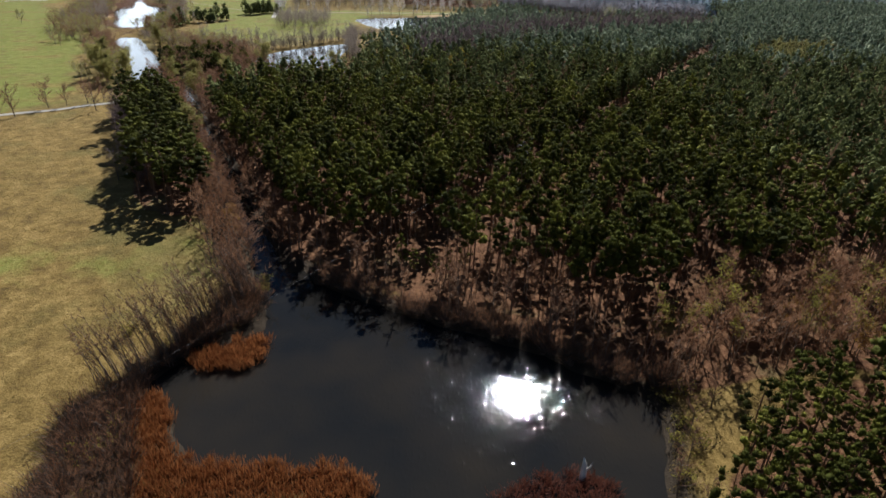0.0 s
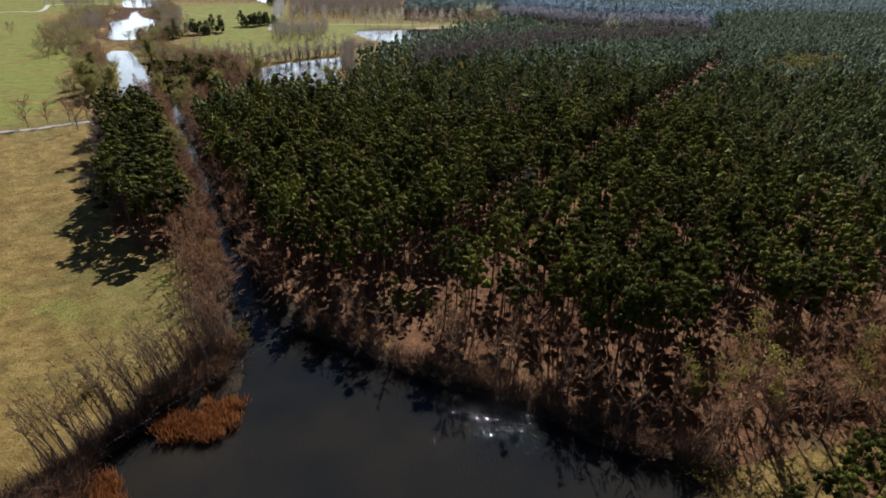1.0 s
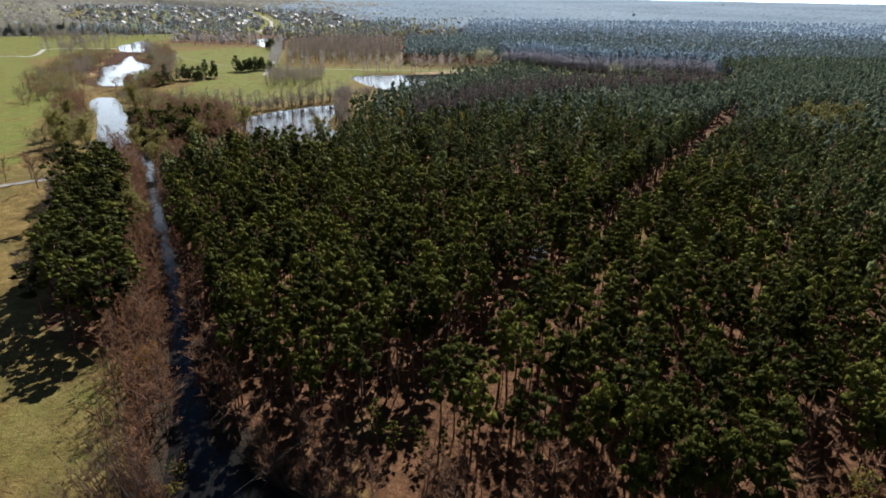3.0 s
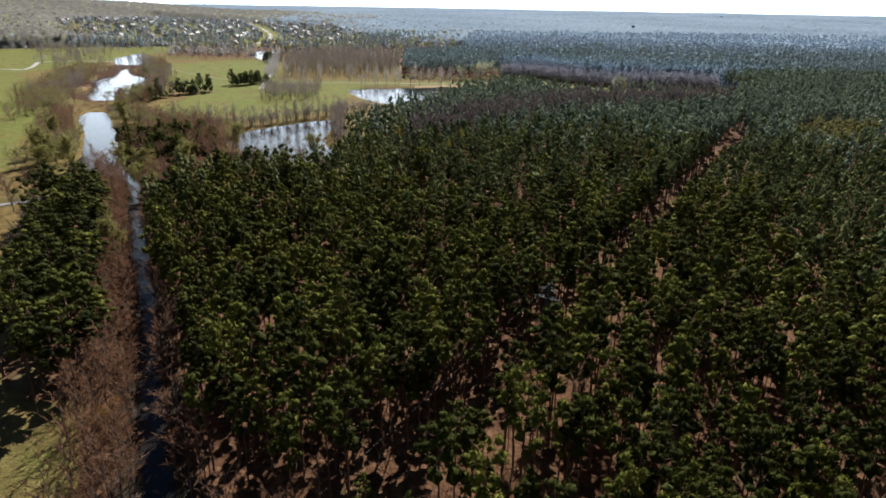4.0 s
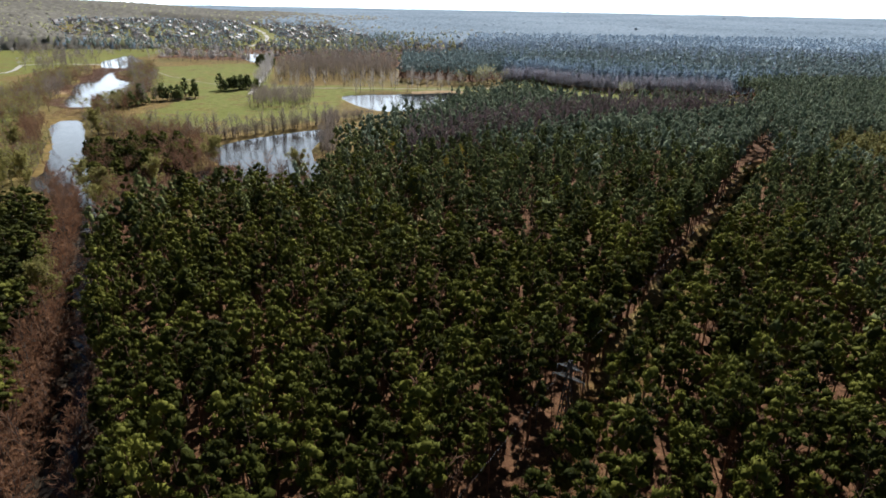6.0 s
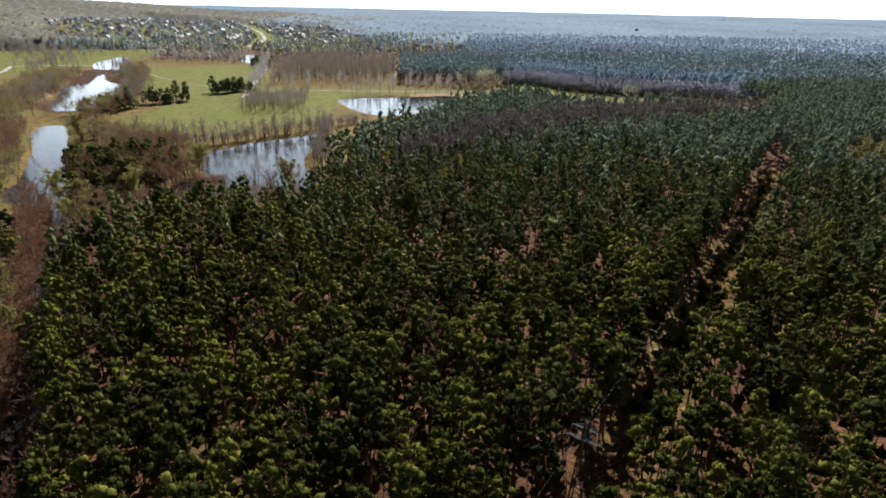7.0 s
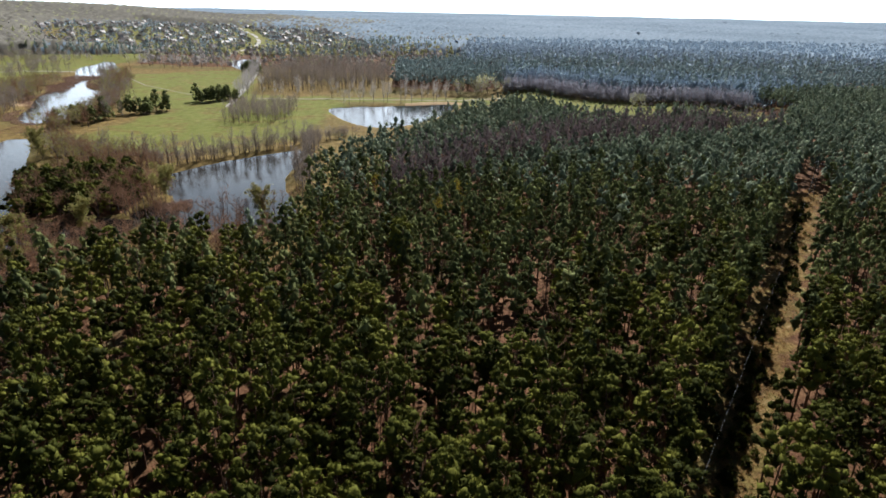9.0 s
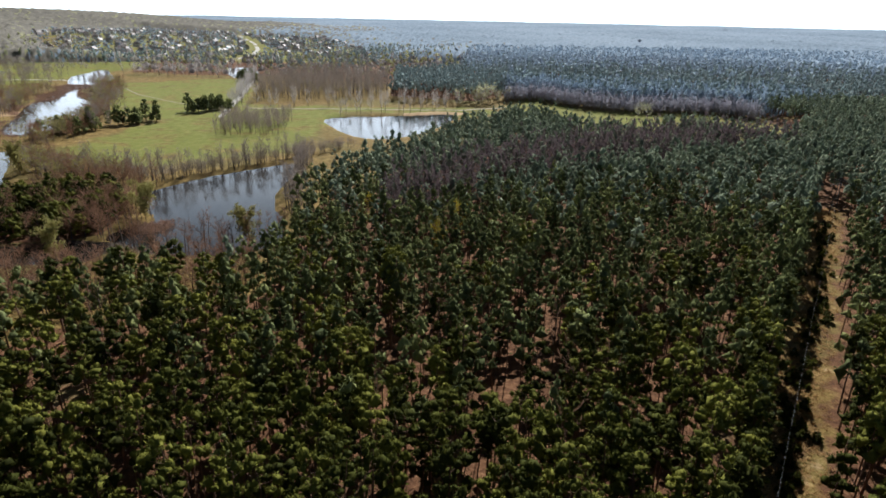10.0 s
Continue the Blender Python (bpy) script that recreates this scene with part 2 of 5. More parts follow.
def water_material():
    m, n, l, p = material("water")
    geo = n.new("ShaderNodeNewGeometry")
    pos = geo.outputs["Position"]
    murk = noise_node(n, l, 0.05, 3, 0.5, pos)
    l.new(ramp(n, l, murk, [(0.35, (0.012, 0.013, 0.014)), (0.7, (0.026, 0.022, 0.017))]), p.inputs["Base Color"])
    p.inputs["Roughness"].default_value = 0.012
    p.inputs["IOR"].default_value = 1.333
    across = n.new("ShaderNodeVectorMath")
    across.operation = 'MULTIPLY'
    l.new(pos, across.inputs[0])
    across.inputs[1].default_value = (1.5, 0.62, 1.0)
    r1 = noise_node(n, l, 2.4, 2, 0.55, across.outputs[0])
    r2 = noise_node(n, l, 0.35, 2, 0.5, pos)
    b = n.new("ShaderNodeBump")
    b.inputs["Strength"].default_value, b.inputs["Distance"].default_value = 0.33, 0.05
    crest = calc(n, l, 'POWER', noise_node(n, l, 1.5, 0, 0.5, across.outputs[0]), 5.0)
    l.new(calc(n, l, 'ADD', calc(n, l, 'MULTIPLY', r1, 0.6), calc(n, l, 'ADD', calc(n, l, 'MULTIPLY', r2, 0.5), calc(n, l, 'MULTIPLY', crest, 2.7))), b.inputs["Height"])
    l.new(b.outputs[0], p.inputs["Normal"])
    return m


def plain_material(name, a, b, scale=2.0, rough=0.85, metal=0.0):
    m, n, l, p = material(name)
    co = n.new("ShaderNodeTexCoord")
    info = n.new("ShaderNodeObjectInfo")
    f = calc(n, l, 'ADD', calc(n, l, 'MULTIPLY', noise_node(n, l, scale, 6, 0.65, co.outputs["Object"]), 0.6), calc(n, l, 'MULTIPLY', info.outputs["Random"], 0.45))
    l.new(ramp(n, l, f, [(0.25, a), (0.8, b)]), p.inputs["Base Color"])
    p.inputs["Roughness"].default_value, p.inputs["Metallic"].default_value = rough, metal
    return m


GROUND, WATER = ground_material(), water_material()
ROAD = plain_material("gravel", (0.36, 0.335, 0.29), (0.55, 0.52, 0.46), 0.5)
PATH_SAND = plain_material("trodden_sand", (0.26, 0.225, 0.12), (0.40, 0.35, 0.22), 0.5)
WALLS = plain_material("plastered_wall", (0.50, 0.49, 0.47), (0.74, 0.73, 0.71), 0.3)
ROOF = plain_material("roof_tiles", (0.16, 0.13, 0.125), (0.42, 0.36, 0.34), 0.6, 0.6)
STEEL = plain_material("galvanised_steel", (0.045, 0.047, 0.048), (0.10, 0.102, 0.105), 3.0, 0.75, 0.0)
WIRE = plain_material("aluminium_wire", (0.10, 0.10, 0.105), (0.17, 0.17, 0.175), 3.0, 0.65, 0.3)
PANE = plain_material("window_pane", (0.04, 0.05, 0.06), (0.09, 0.1, 0.11), 1.0, 0.15)
DARK_WOOD = plain_material("dark_timber", (0.03, 0.025, 0.02), (0.1, 0.08, 0.065), 4.0)
WOOD = plain_material("grey_wood", (0.45, 0.43, 0.40), (0.75, 0.73, 0.68), 4.0)

# ---- plan ----
NEAR_POND = [(-31, 96), (-29.5, 91), (-30, 87), (-34, 84), (-39, 79.5), (-43, 75), (-43, 71.5), (-40, 69), (-37.5, 66), (-36, 63), (-32, 58), (-29, 55), (-23, 54), (-16, 54.5), (-10, 54), (-7, 50), (0, 46), (8, 45), (14, 46), (20, 45), (26, 46), (29.5, 51), (31.5, 57), (33.5, 63), (34, 69), (30, 73), (22, 78), (13, 84), (4, 88), (-5, 92), (-9, 95), (-17, 99), (-24, 104), (-29, 110)]
CANAL = [(-28, 98), (-33, 106), (-37, 115), (-44, 130), (-51, 144), (-58, 160), (-69, 182), (-81, 204), (-92, 226), (-104, 250), (-124, 284)]
POND_WEST = [(-207, 401), (-207, 419), (-194, 407), (-172, 370), (-157, 345), (-138, 310), (-122, 290), (-105, 296), (-93, 299), (-92, 285), (-107, 282), (-122, 276), (-136, 280), (-146, 290), (-156, 312), (-176, 350)]
POND_MID = [(-106, 348), (-103, 360), (-97, 369), (-87, 383), (-75, 394), (-63, 404), (-57, 390), (-58, 366), (-55, 342), (-47, 322), (-43, 303), (-54, 292), (-72, 291), (-86, 297), (-95, 303), (-94, 312), (-88, 320), (-96, 332)]
POND_EAST = [(-71, 530), (-56, 544), (-26, 550), (13, 562), (12, 535), (-5, 490), (-20, 470), (-36, 468), (-55, 490)]
RIVER = [(-218, 455), (-216, 502), (-234, 556), (-252, 594), (-276, 611), (-300, 652), (-311, 690), (-317, 742), (-350, 800), (-386, 858), (-379, 815), (-369, 760), (-338, 702), (-316, 652), (-310, 640), (-294, 592), (-286, 561), (-260, 512), (-242, 470)]
TOWN = [(-540, 1010), (-330, 985), (-140, 1000), (-70, 1120), (-160, 1400), (-330, 1900), (-900, 2050), (-880, 1500)]
POOL_NORTH = [(-256, 893), (-229, 917), (-193, 791), (-216, 792)]
FIELD_NORTH = [(-184, 415), (-178, 466), (-171, 511), (-223, 540), (-303, 703), (-222, 771), (-180, 766), (-150, 640), (-138, 590), (-40, 590), (30, 600), (60, 570), (20, 545), (-60, 560), (-64, 483), (-66, 420), (-98, 405), (-117, 390), (-141, 383), (-167, 393)]
CLEARING = [(60, 640), (100, 700), (96, 640), (118, 596), (158, 590), (205, 592), (226, 560), (238, 520), (232, 480), (190, 455), (109, 446), (85, 465), (64, 507), (45, 520), (50, 560)]
SHORE_EAST = [(33, 73), (37, 70), (40, 64), (38, 55), (33, 46), (28, 40), (26, 45), (30, 54), (34, 62)]
SHORE_NOOK = [(-16, 98), (-8, 94), (-3, 97), (-5, 106), (-14, 107)]
BEACH = [(-20, 551), (20, 556), (28, 568), (0, 572), (-22, 560)]
GROVE = [(-80, 147), (-72, 137), (-64, 134), (-56, 134), (-62, 152), (-76, 182), (-92, 212), (-104, 233), (-114, 234), (-119, 226), (-111, 211), (-95, 183)]
PINES = [(-27, 114), (-43.5, 144), (-60, 173), (-79, 209), (-88, 231), (-73, 248), (-42, 260), (-33, 275), (-37, 300), (-40, 330), (-28, 368), (-6, 402), (20, 462), (42, 490), (60, 497), (85, 455), (109, 438), (120, 440), (128, 466), (150, 466), (160, 444), (188, 442), (206, 468), (236, 505), (232, 560), (300, 585), (420, 560), (420, 105), (110, 104), (75, 102), (62, 97), (50, 98), (41, 89), (30, 86), (22, 92), (14, 99), (0, 105), (-8, 108), (-16, 108)]
PINES_EAST = [(52, 67), (46, 63), (40, 55), (35, 49), (31, 42), (30, 33), (112, 27), (112, 80), (60, 74)]
PURPLE = [(-12, 293), (4, 308), (29, 338), (57, 358), (85, 374), (125, 396), (175, 408), (170, 432), (123, 432), (61, 398), (29, 376), (4, 340), (-14, 320)]
MIXED_EAST = [(34, 77), (38, 71), (60, 77), (112, 82), (160, 100), (110, 104), (75, 102), (60, 95), (50, 94), (43, 86), (34, 81)]
LARCHES = [(150, 309), (184, 304), (222, 345), (186, 356)]
ISLAND = [(-130, 294), (-108, 297), (-97, 303), (-100, 325), (-112, 345), (-132, 350), (-150, 333), (-142, 312)]
PLANTATION = [(-140, 600), (-38, 630), (-46, 751), (-130, 792), (-158, 700)]
LINE_SLOPE = 0.64
BARE_EDGE = [(-26, 108), (-18, 100), (-4, 92), (14, 84), (32, 73), (40, 72), (40, 105), (14, 112), (-6, 115), (-20, 116)]
CANAL_BANKS = [(-38, 98), (-60, 140), (-100, 215), (-135, 275), (-105, 270), (-70, 215), (-38, 140), (-24, 108)]
FAR_WEST = [(-5000, 1010), (-370, 1000), (-340, 815), (-170, 800), (-45, 760), (-38, 655), (31, 631), (60, 675), (100, 725), (118, 622), (160, 610), (206, 610), (228, 580), (440, 560), (440, 20), (5000, 20), (5000, 5000), (-5000, 5000)]
WOODED = [PINES, GROVE, PINES_EAST, MIXED_EAST, ISLAND, BARE_EDGE, CANAL_BANKS, FAR_WEST]


def line_x(y):
    """The middle of the power line's clearing."""
    return 57.0 + (y - 201.0) * LINE_SLOPE


def smooth(poly, n=4, ragged=0.45):
    """A rounded closed outline through the corners."""
    p = np.array(poly, float)
    a, b, c, d = np.roll(p, 1, 0), p, np.roll(p, -1, 0), np.roll(p, -2, 0)
    out = [0.5 * (2 * b + (c - a) * t + (2 * a - 5 * b + 4 * c - d) * t * t + (3 * b - a - 3 * c + d) * t ** 3) for t in np.arange(n) / n]
    q = np.stack(out, 1).reshape(-1, 2)
    return q + ragged * np.column_stack([np.sin(q[:, 1] * 1.9 + 0.7 * q[:, 0]), np.sin(q[:, 0] * 1.7 - 0.9 * q[:, 1] + 1)])


def band(line, w):
    p = np.array(line, float)
    t = np.gradient(p, axis=0)
    t /= np.linalg.norm(t, axis=1)[:, None]
    nn = np.stack([-t[:, 1], t[:, 0]], 1)
    w = np.broadcast_to(np.asarray(w, float), (len(p),))[:, None] / 2
    return np.concatenate([p + nn * w, (p - nn * w)[::-1]])


def inside(x, y, poly):
    p = np.array(poly, float)
    q = np.roll(p, -1, 0)
    r = np.zeros(np.shape(x), bool)
    for (x0, y0), (x1, y1) in zip(p, q):
        if y0 != y1:
            r ^= ((y0 > y) != (y1 > y)) & (x < (x1 - x0) * (y - y0) / (y1 - y0) + x0)
    return r


def edge_distance(x, y, poly):
    """Metres to the outline, positive inside."""
    p = np.array(poly, float)
    q = np.roll(p, -1, 0)
    best = np.full(np.shape(x), 1e9)
    for (x0, y0), (x1, y1) in zip(p, q):
        dx, dy = x1 - x0, y1 - y0
        t = np.clip(((x - x0) * dx + (y - y0) * dy) / (dx * dx + dy * dy + 1e-9), 0, 1)
        best = np.minimum(best, np.hypot(x - x0 - t * dx, y - y0 - t * dy))
    return np.where(inside(x, y, p), best, -best)


WATERS = [("pond", smooth(NEAR_POND), "dark still pond with sun glint between reeds and woods"),
          ("canal", smooth(band(CANAL, [9, 6.6, 4.8, 3.9, 3.9, 3.5, 3.6, 3.5, 3.8, 4.2, 6]), 3, 0.3), "narrow dark canal between bare alder trees"),
          ("pond", smooth(POND_WEST), "pale sky-reflecting pond beside willows"),
          ("pond", smooth(POND_MID), "pale pond edged by bare alder trees"),
          ("pond", smooth(POND_EAST), "bright pond beside a sandy beach"),
          ("river", smooth(RIVER, 2), "bright winding river between reeds and fields"),
          ("pond", smooth(POOL_NORTH, 2), "small bright pool behind dark trees")]


def smoothstep(v, lo, hi):
    t = np.clip((v - lo) / (hi - lo), 0, 1)
    return t * t * (3 - 2 * t)


def hills(x, y):
    """Low hills, and a far rise fitted so the land meets the camera's horizon."""
    r = np.hypot(x, y)
    z = 22.0 * smoothstep(r, 1500, 4900)
    z = z + 40.0 * np.exp(-(((x + 1350) / 500) ** 2 + ((y - 2350) / 380) ** 2))
    z = z + 16.0 * np.exp(-(((x + 900) / 300) ** 2 + ((y - 1500) / 300) ** 2))
    return z


def land(x, y):
    z = 0.7 + 0.25 * np.sin(x * 0.05 + 1.3) * np.sin(y * 0.043) + 0.12 * np.sin(x * 0.21 + y * 0.13)
    for _, poly, _ in WATERS:
        x0, y0, x1, y1 = *(poly.min(0) - 12), *(poly.max(0) + 12)
        box = (x > x0) & (x < x1) & (y > y0) & (y < y1)
        if not box.any():
            continue
        d = edge_distance(x[box], y[box], poly)
        z[box] = np.where(d > 0, np.minimum(z[box], -np.minimum(1.5, 0.1 + 0.4 * d)), np.minimum(z[box], -0.1 - 0.45 * d))
    return z + hills(x, y)


def quad_mesh(name, V, Q, mats, mi=None, tint=None, smooth_shade=False):
    me = bpy.data.meshes.new(name)
    V, Q = np.ascontiguousarray(V, np.float32), np.ascontiguousarray(Q, np.int32)
    me.vertices.add(len(V))
    me.vertices.foreach_set("co", V.ravel())
    me.loops.add(Q.size)
    me.loops.foreach_set("vertex_index", Q.ravel())
    me.polygons.add(len(Q))
    me.polygons.foreach_set("loop_start", np.arange(0, Q.size, 4, dtype=np.int32))
    for m in mats:
        me.materials.append(m)
    if mi is not None:
        me.polygons.foreach_set("material_index", np.ascontiguousarray(mi, np.int32))
    if smooth_shade:
        me.polygons.foreach_set("use_smooth", np.ones(len(Q), bool))
    if tint is not None:
        me.attributes.new("tint", 'FLOAT', 'FACE').data.foreach_set("value", np.ascontiguousarray(tint, np.float32))
    me.update(calc_edges=True)
    return me


def axis_lines(stretches, far, grow=1.09):
    mid = [v for lo, hi, st in stretches for v in np.arange(lo, hi, st)]
    step_ = stretches[-1][2]
    s, up = step_, mid[-1]
    while up < far[1]:
        s *= grow
        up += s
        mid.append(up)
    s, dn = step_, mid[0]
    while dn > far[0]:
        s *= grow
        dn -= s
        mid.insert(0, dn)
    return np.array(mid)


def soft_mask(x, y, polys, width, shift=0.0):
    m = np.zeros(x.shape)
    for poly in polys:
        p = np.array(poly, float)
        b = (x > p[:, 0].min() - width) & (x < p[:, 0].max() + width) & (y > p[:, 1].min() - width) & (y < p[:, 1].max() + width)
        m[b] = np.maximum(m[b], smoothstep(edge_distance(x[b], y[b], p) + shift, -width, width))
    return m


def build_ground():
    xs, ys = axis_lines([(-330, -140, 5), (-140, 60, 2.4), (60, 200, 6)], (-4300, 4300)), axis_lines([(30, 300, 2.4), (300, 720, 5)], (-900, 4900))
    X, Y = np.meshgrid(xs, ys)
    Z = land(X.copy(), Y)
    nx, ny = len(xs), len(ys)
    i = np.arange(nx * ny).reshape(ny, nx)
    Q = np.stack([i[:-1, :-1], i[:-1, 1:], i[1:, 1:], i[1:, :-1]], -1).reshape(-1, 4)
    me = quad_mesh("ground", np.stack([X, Y, Z], -1).reshape(-1, 3), Q, [GROUND], smooth_shade=True)
    strip = smoothstep(6.8 - np.abs((X - line_x(Y)) * 0.85), -1.5, 1.5) * smoothstep(Y, 135, 175) * (Y < 345)
    masks = {"meadow": np.maximum(np.maximum(np.maximum(1 - soft_mask(X, Y, WOODED, 2.5), 0.95 * soft_mask(X, Y, [TOWN], 40)), np.maximum(soft_mask(X, Y, [SHORE_EAST], 2), 0.48 * soft_mask(X, Y, [SHORE_NOOK], 3))), 0.6 * strip),
             "lush": 0.6 * soft_mask(X, Y, [TOWN], 40) + soft_mask(X, Y, [FIELD_NORTH, CLEARING, [(-700, 235), (-165, 222), (-150, 250), (-236, 429), (-365, 595), (-350, 990), (-1200, 990)]], 10) * 0.68
             + 0.36 * soft_mask(X, Y, [[(-75, 128), (-46, 126), (-44, 104), (-60, 92), (-130, 95), (-135, 125)]], 14),
             "wet": soft_mask(X, Y, [w[1] for w in WATERS], 4.0, 3.0) * (Y < 300),
             "sand": 0.37 * strip * (Y > 150) + soft_mask(X, Y, [BEACH, [(-262, 520), (-272, 512), (-285, 530), (-275, 540)]], 2.0)}
    for k, v in masks.items():
        me.attributes.new(k, 'FLOAT', 'POINT').data.foreach_set("value", np.ascontiguousarray(v.ravel(), np.float32))
    tagged(new("ground", me), "rolling ground of dry meadow grass and brown forest litter", "ground", kind="structure")


build_ground()


def build_water():
    for name, poly, label in WATERS:
        bm = bmesh.new()
        c = poly.mean(0)
        wide = []
        t = np.roll(poly, -1, 0) - np.roll(poly, 1, 0)
        t /= np.linalg.norm(t, axis=1)[:, None] + 1e-9
        area = np.sum(poly[:, 0] * np.roll(poly[:, 1], -1) - np.roll(poly[:, 0], -1) * poly[:, 1])
        out = np.stack([t[:, 1], -t[:, 0]], 1) * (1 if area > 0 else -1)
        grow = 0.3 if name == "canal" else 0.5
        for q in poly + out * grow:
            wide.append(bm.verts.new((q[0], q[1], 0.004 if name == "canal" else 0.0)))
        f = bm.faces.new(wide)
        if f.normal.z < 0 or area < 0:
            f.normal_flip()
        bmesh.ops.triangulate(bm, faces=bm.faces[:])
        me = bpy.data.meshes.new(name)
        bm.to_mesh(me)
        bm.free()
        me.materials.append(WATER)
        tagged(new(name, me), label, "water", kind="structure")


build_water()


# ---- plants ----
class Shape:
    """Gathers quads for one plant."""

    def __init__(self):
        self.v, self.q, self.m, self.n = [], [], [], 0

    def add(self, V, Q, m):
        self.v.append(V)
        self.q.append(Q + self.n)
        self.m.append(np.full(len(Q), m))
        self.n += len(V)

    def tube(self, pts, radii, sides, m):
        pts = np.array(pts, float)
        t = np.gradient(pts, axis=0)
        t /= np.linalg.norm(t, axis=1)[:, None] + 1e-9
        ref = np.where(np.abs(t[:, 2:3]) > 0.9, [[1.0, 0, 0]], [[0, 0, 1.0]])
        a = np.cross(t, ref)
        a /= np.linalg.norm(a, axis=1)[:, None] + 1e-9
        b = np.cross(t, a)
        ang = np.arange(sides) / sides * 2 * np.pi
        V = pts[:, None] + np.array(radii)[:, None, None] * (a[:, None] * np.cos(ang)[None, :, None] + b[:, None] * np.sin(ang)[None, :, None])
        i = np.arange(len(pts) * sides).reshape(len(pts), sides)
        Q = np.stack([i[:-1], np.roll(i[:-1], -1, 1), np.roll(i[1:], -1, 1), i[1:]], -1).reshape(-1, 4)
        self.add(V.reshape(-1, 3), Q, m)

    def kites(self, base, way, length, width, m, fat=0.55):
        """A leaf-shaped quad on each base, pointing along its way."""
        k = len(base)
        way = way / (np.linalg.norm(way, axis=1)[:, None] + 1e-9)
        side = np.cross(way, rng.normal(size=(k, 3)))
        side /= np.linalg.norm(side, axis=1)[:, None] + 1e-9
        L, W = np.broadcast_to(length, (k,))[:, None], np.broadcast_to(width, (k,))[:, None] / 2
        mid = base + way * L * fat
        V = np.stack([base, mid + side * W, base + way * L, mid - side * W], 1).reshape(-1, 3)
        self.add(V, np.arange(4 * k).reshape(k, 4), m)

    def done(self):
        return np.concatenate(self.v), np.concatenate(self.q), np.concatenate(self.m)


def pad(s, cen, r, sprays, m, sides=5, flat=0.85, slim=1.0, rings=((0.42, -0.5), (0.82, -0.12), (0.56, 0.46), (0.1, 0.74))):
    """One puff of a pine's crown: a lumpy dome with short sprays of needles lying over it, which fray its outline."""
    ang = np.arange(sides) / sides * 2 * np.pi + rng.random() * 6
    ring = np.column_stack([np.cos(ang), np.sin(ang), np.zeros(sides)])
    lv = []
    for rad, z in rings:
        lv.append(cen + r * (ring * rad * (0.5 + 0.9 * rng.random((sides, 1))) + np.column_stack([np.zeros((sides, 2)), flat * (z + rng.normal(size=sides) * 0.27)])))
    i = np.arange(len(rings) * sides).reshape(len(rings), sides)
    Q = np.stack([i[:-1], np.roll(i[:-1], -1, 1), np.roll(i[1:], -1, 1), i[1:]], -1).reshape(-1, 4)
    s.add(np.concatenate(lv), Q, m)
    d = rng.normal(size=(sprays, 3)) + [0, 0, 0.45]
    d[:, 2] = np.maximum(d[:, 2], -0.35 * np.abs(d[:, 2]))
    d /= np.linalg.norm(d, axis=1)[:, None]
    face = d / [1, 1, flat]
    face /= np.linalg.norm(face, axis=1)[:, None]
    way = face * 0.5 + d * [0.3, 0.3, 0] + [0, 0, 0.65] + rng.normal(size=(sprays, 3)) * 0.32
    way /= np.linalg.norm(way, axis=1)[:, None]
    side = np.cross(way, face) + rng.normal(size=(sprays, 3)) * 0.22
    side /= np.linalg.norm(side, axis=1)[:, None] + 1e-9
    L = (r * (0.34 + 0.44 * rng.random(sprays)))[:, None]
    W = (slim * r * (0.065 + 0.06 * rng.random(sprays)))[:, None]
    base = cen + d * [1, 1, flat] * r * 0.7 * (0.8 + 0.35 * rng.random((sprays, 1)))
    mid = base + way * L * 0.5
    s.add(np.stack([base, mid + side * W, base + way * L, mid - side * W], 1).reshape(-1, 3), np.arange(4 * sprays).reshape(sprays, 4), m)


def crown_of(height, crown, radius, count, size, sides, sprays, m=1, foot=0.0, trunk=0.17, slim=1.0, flat=0.95):
    """A tree with a crown of a few pads round its stem, for woods seen from further off."""
    s = Shape()
    s.tube([(0, 0, height * foot), (0, 0, height * 0.95)], [trunk, 0.06], 3, 0)
    for k in range(count):
        u = k / max(1, count - 1)
        a = k * 2.4 + rng.random()
        r = radius * (1 - 0.75 * u ** 1.5) * (0.55 + 0.6 * rng.random()) if count > 2 else radius * 0.15
        pad(s, np.array([math.cos(a) * r, math.sin(a) * r, height * (1 - crown + crown * (0.96 * u + 0.06 * rng.random()))]), size * (1.1 - 0.3 * u) * (0.6 + 0.75 * rng.random()), sprays, m, sides, flat, slim, ((0.7, -0.4), (0.75, 0.1), (0.12, 0.74)))
    return s.done()


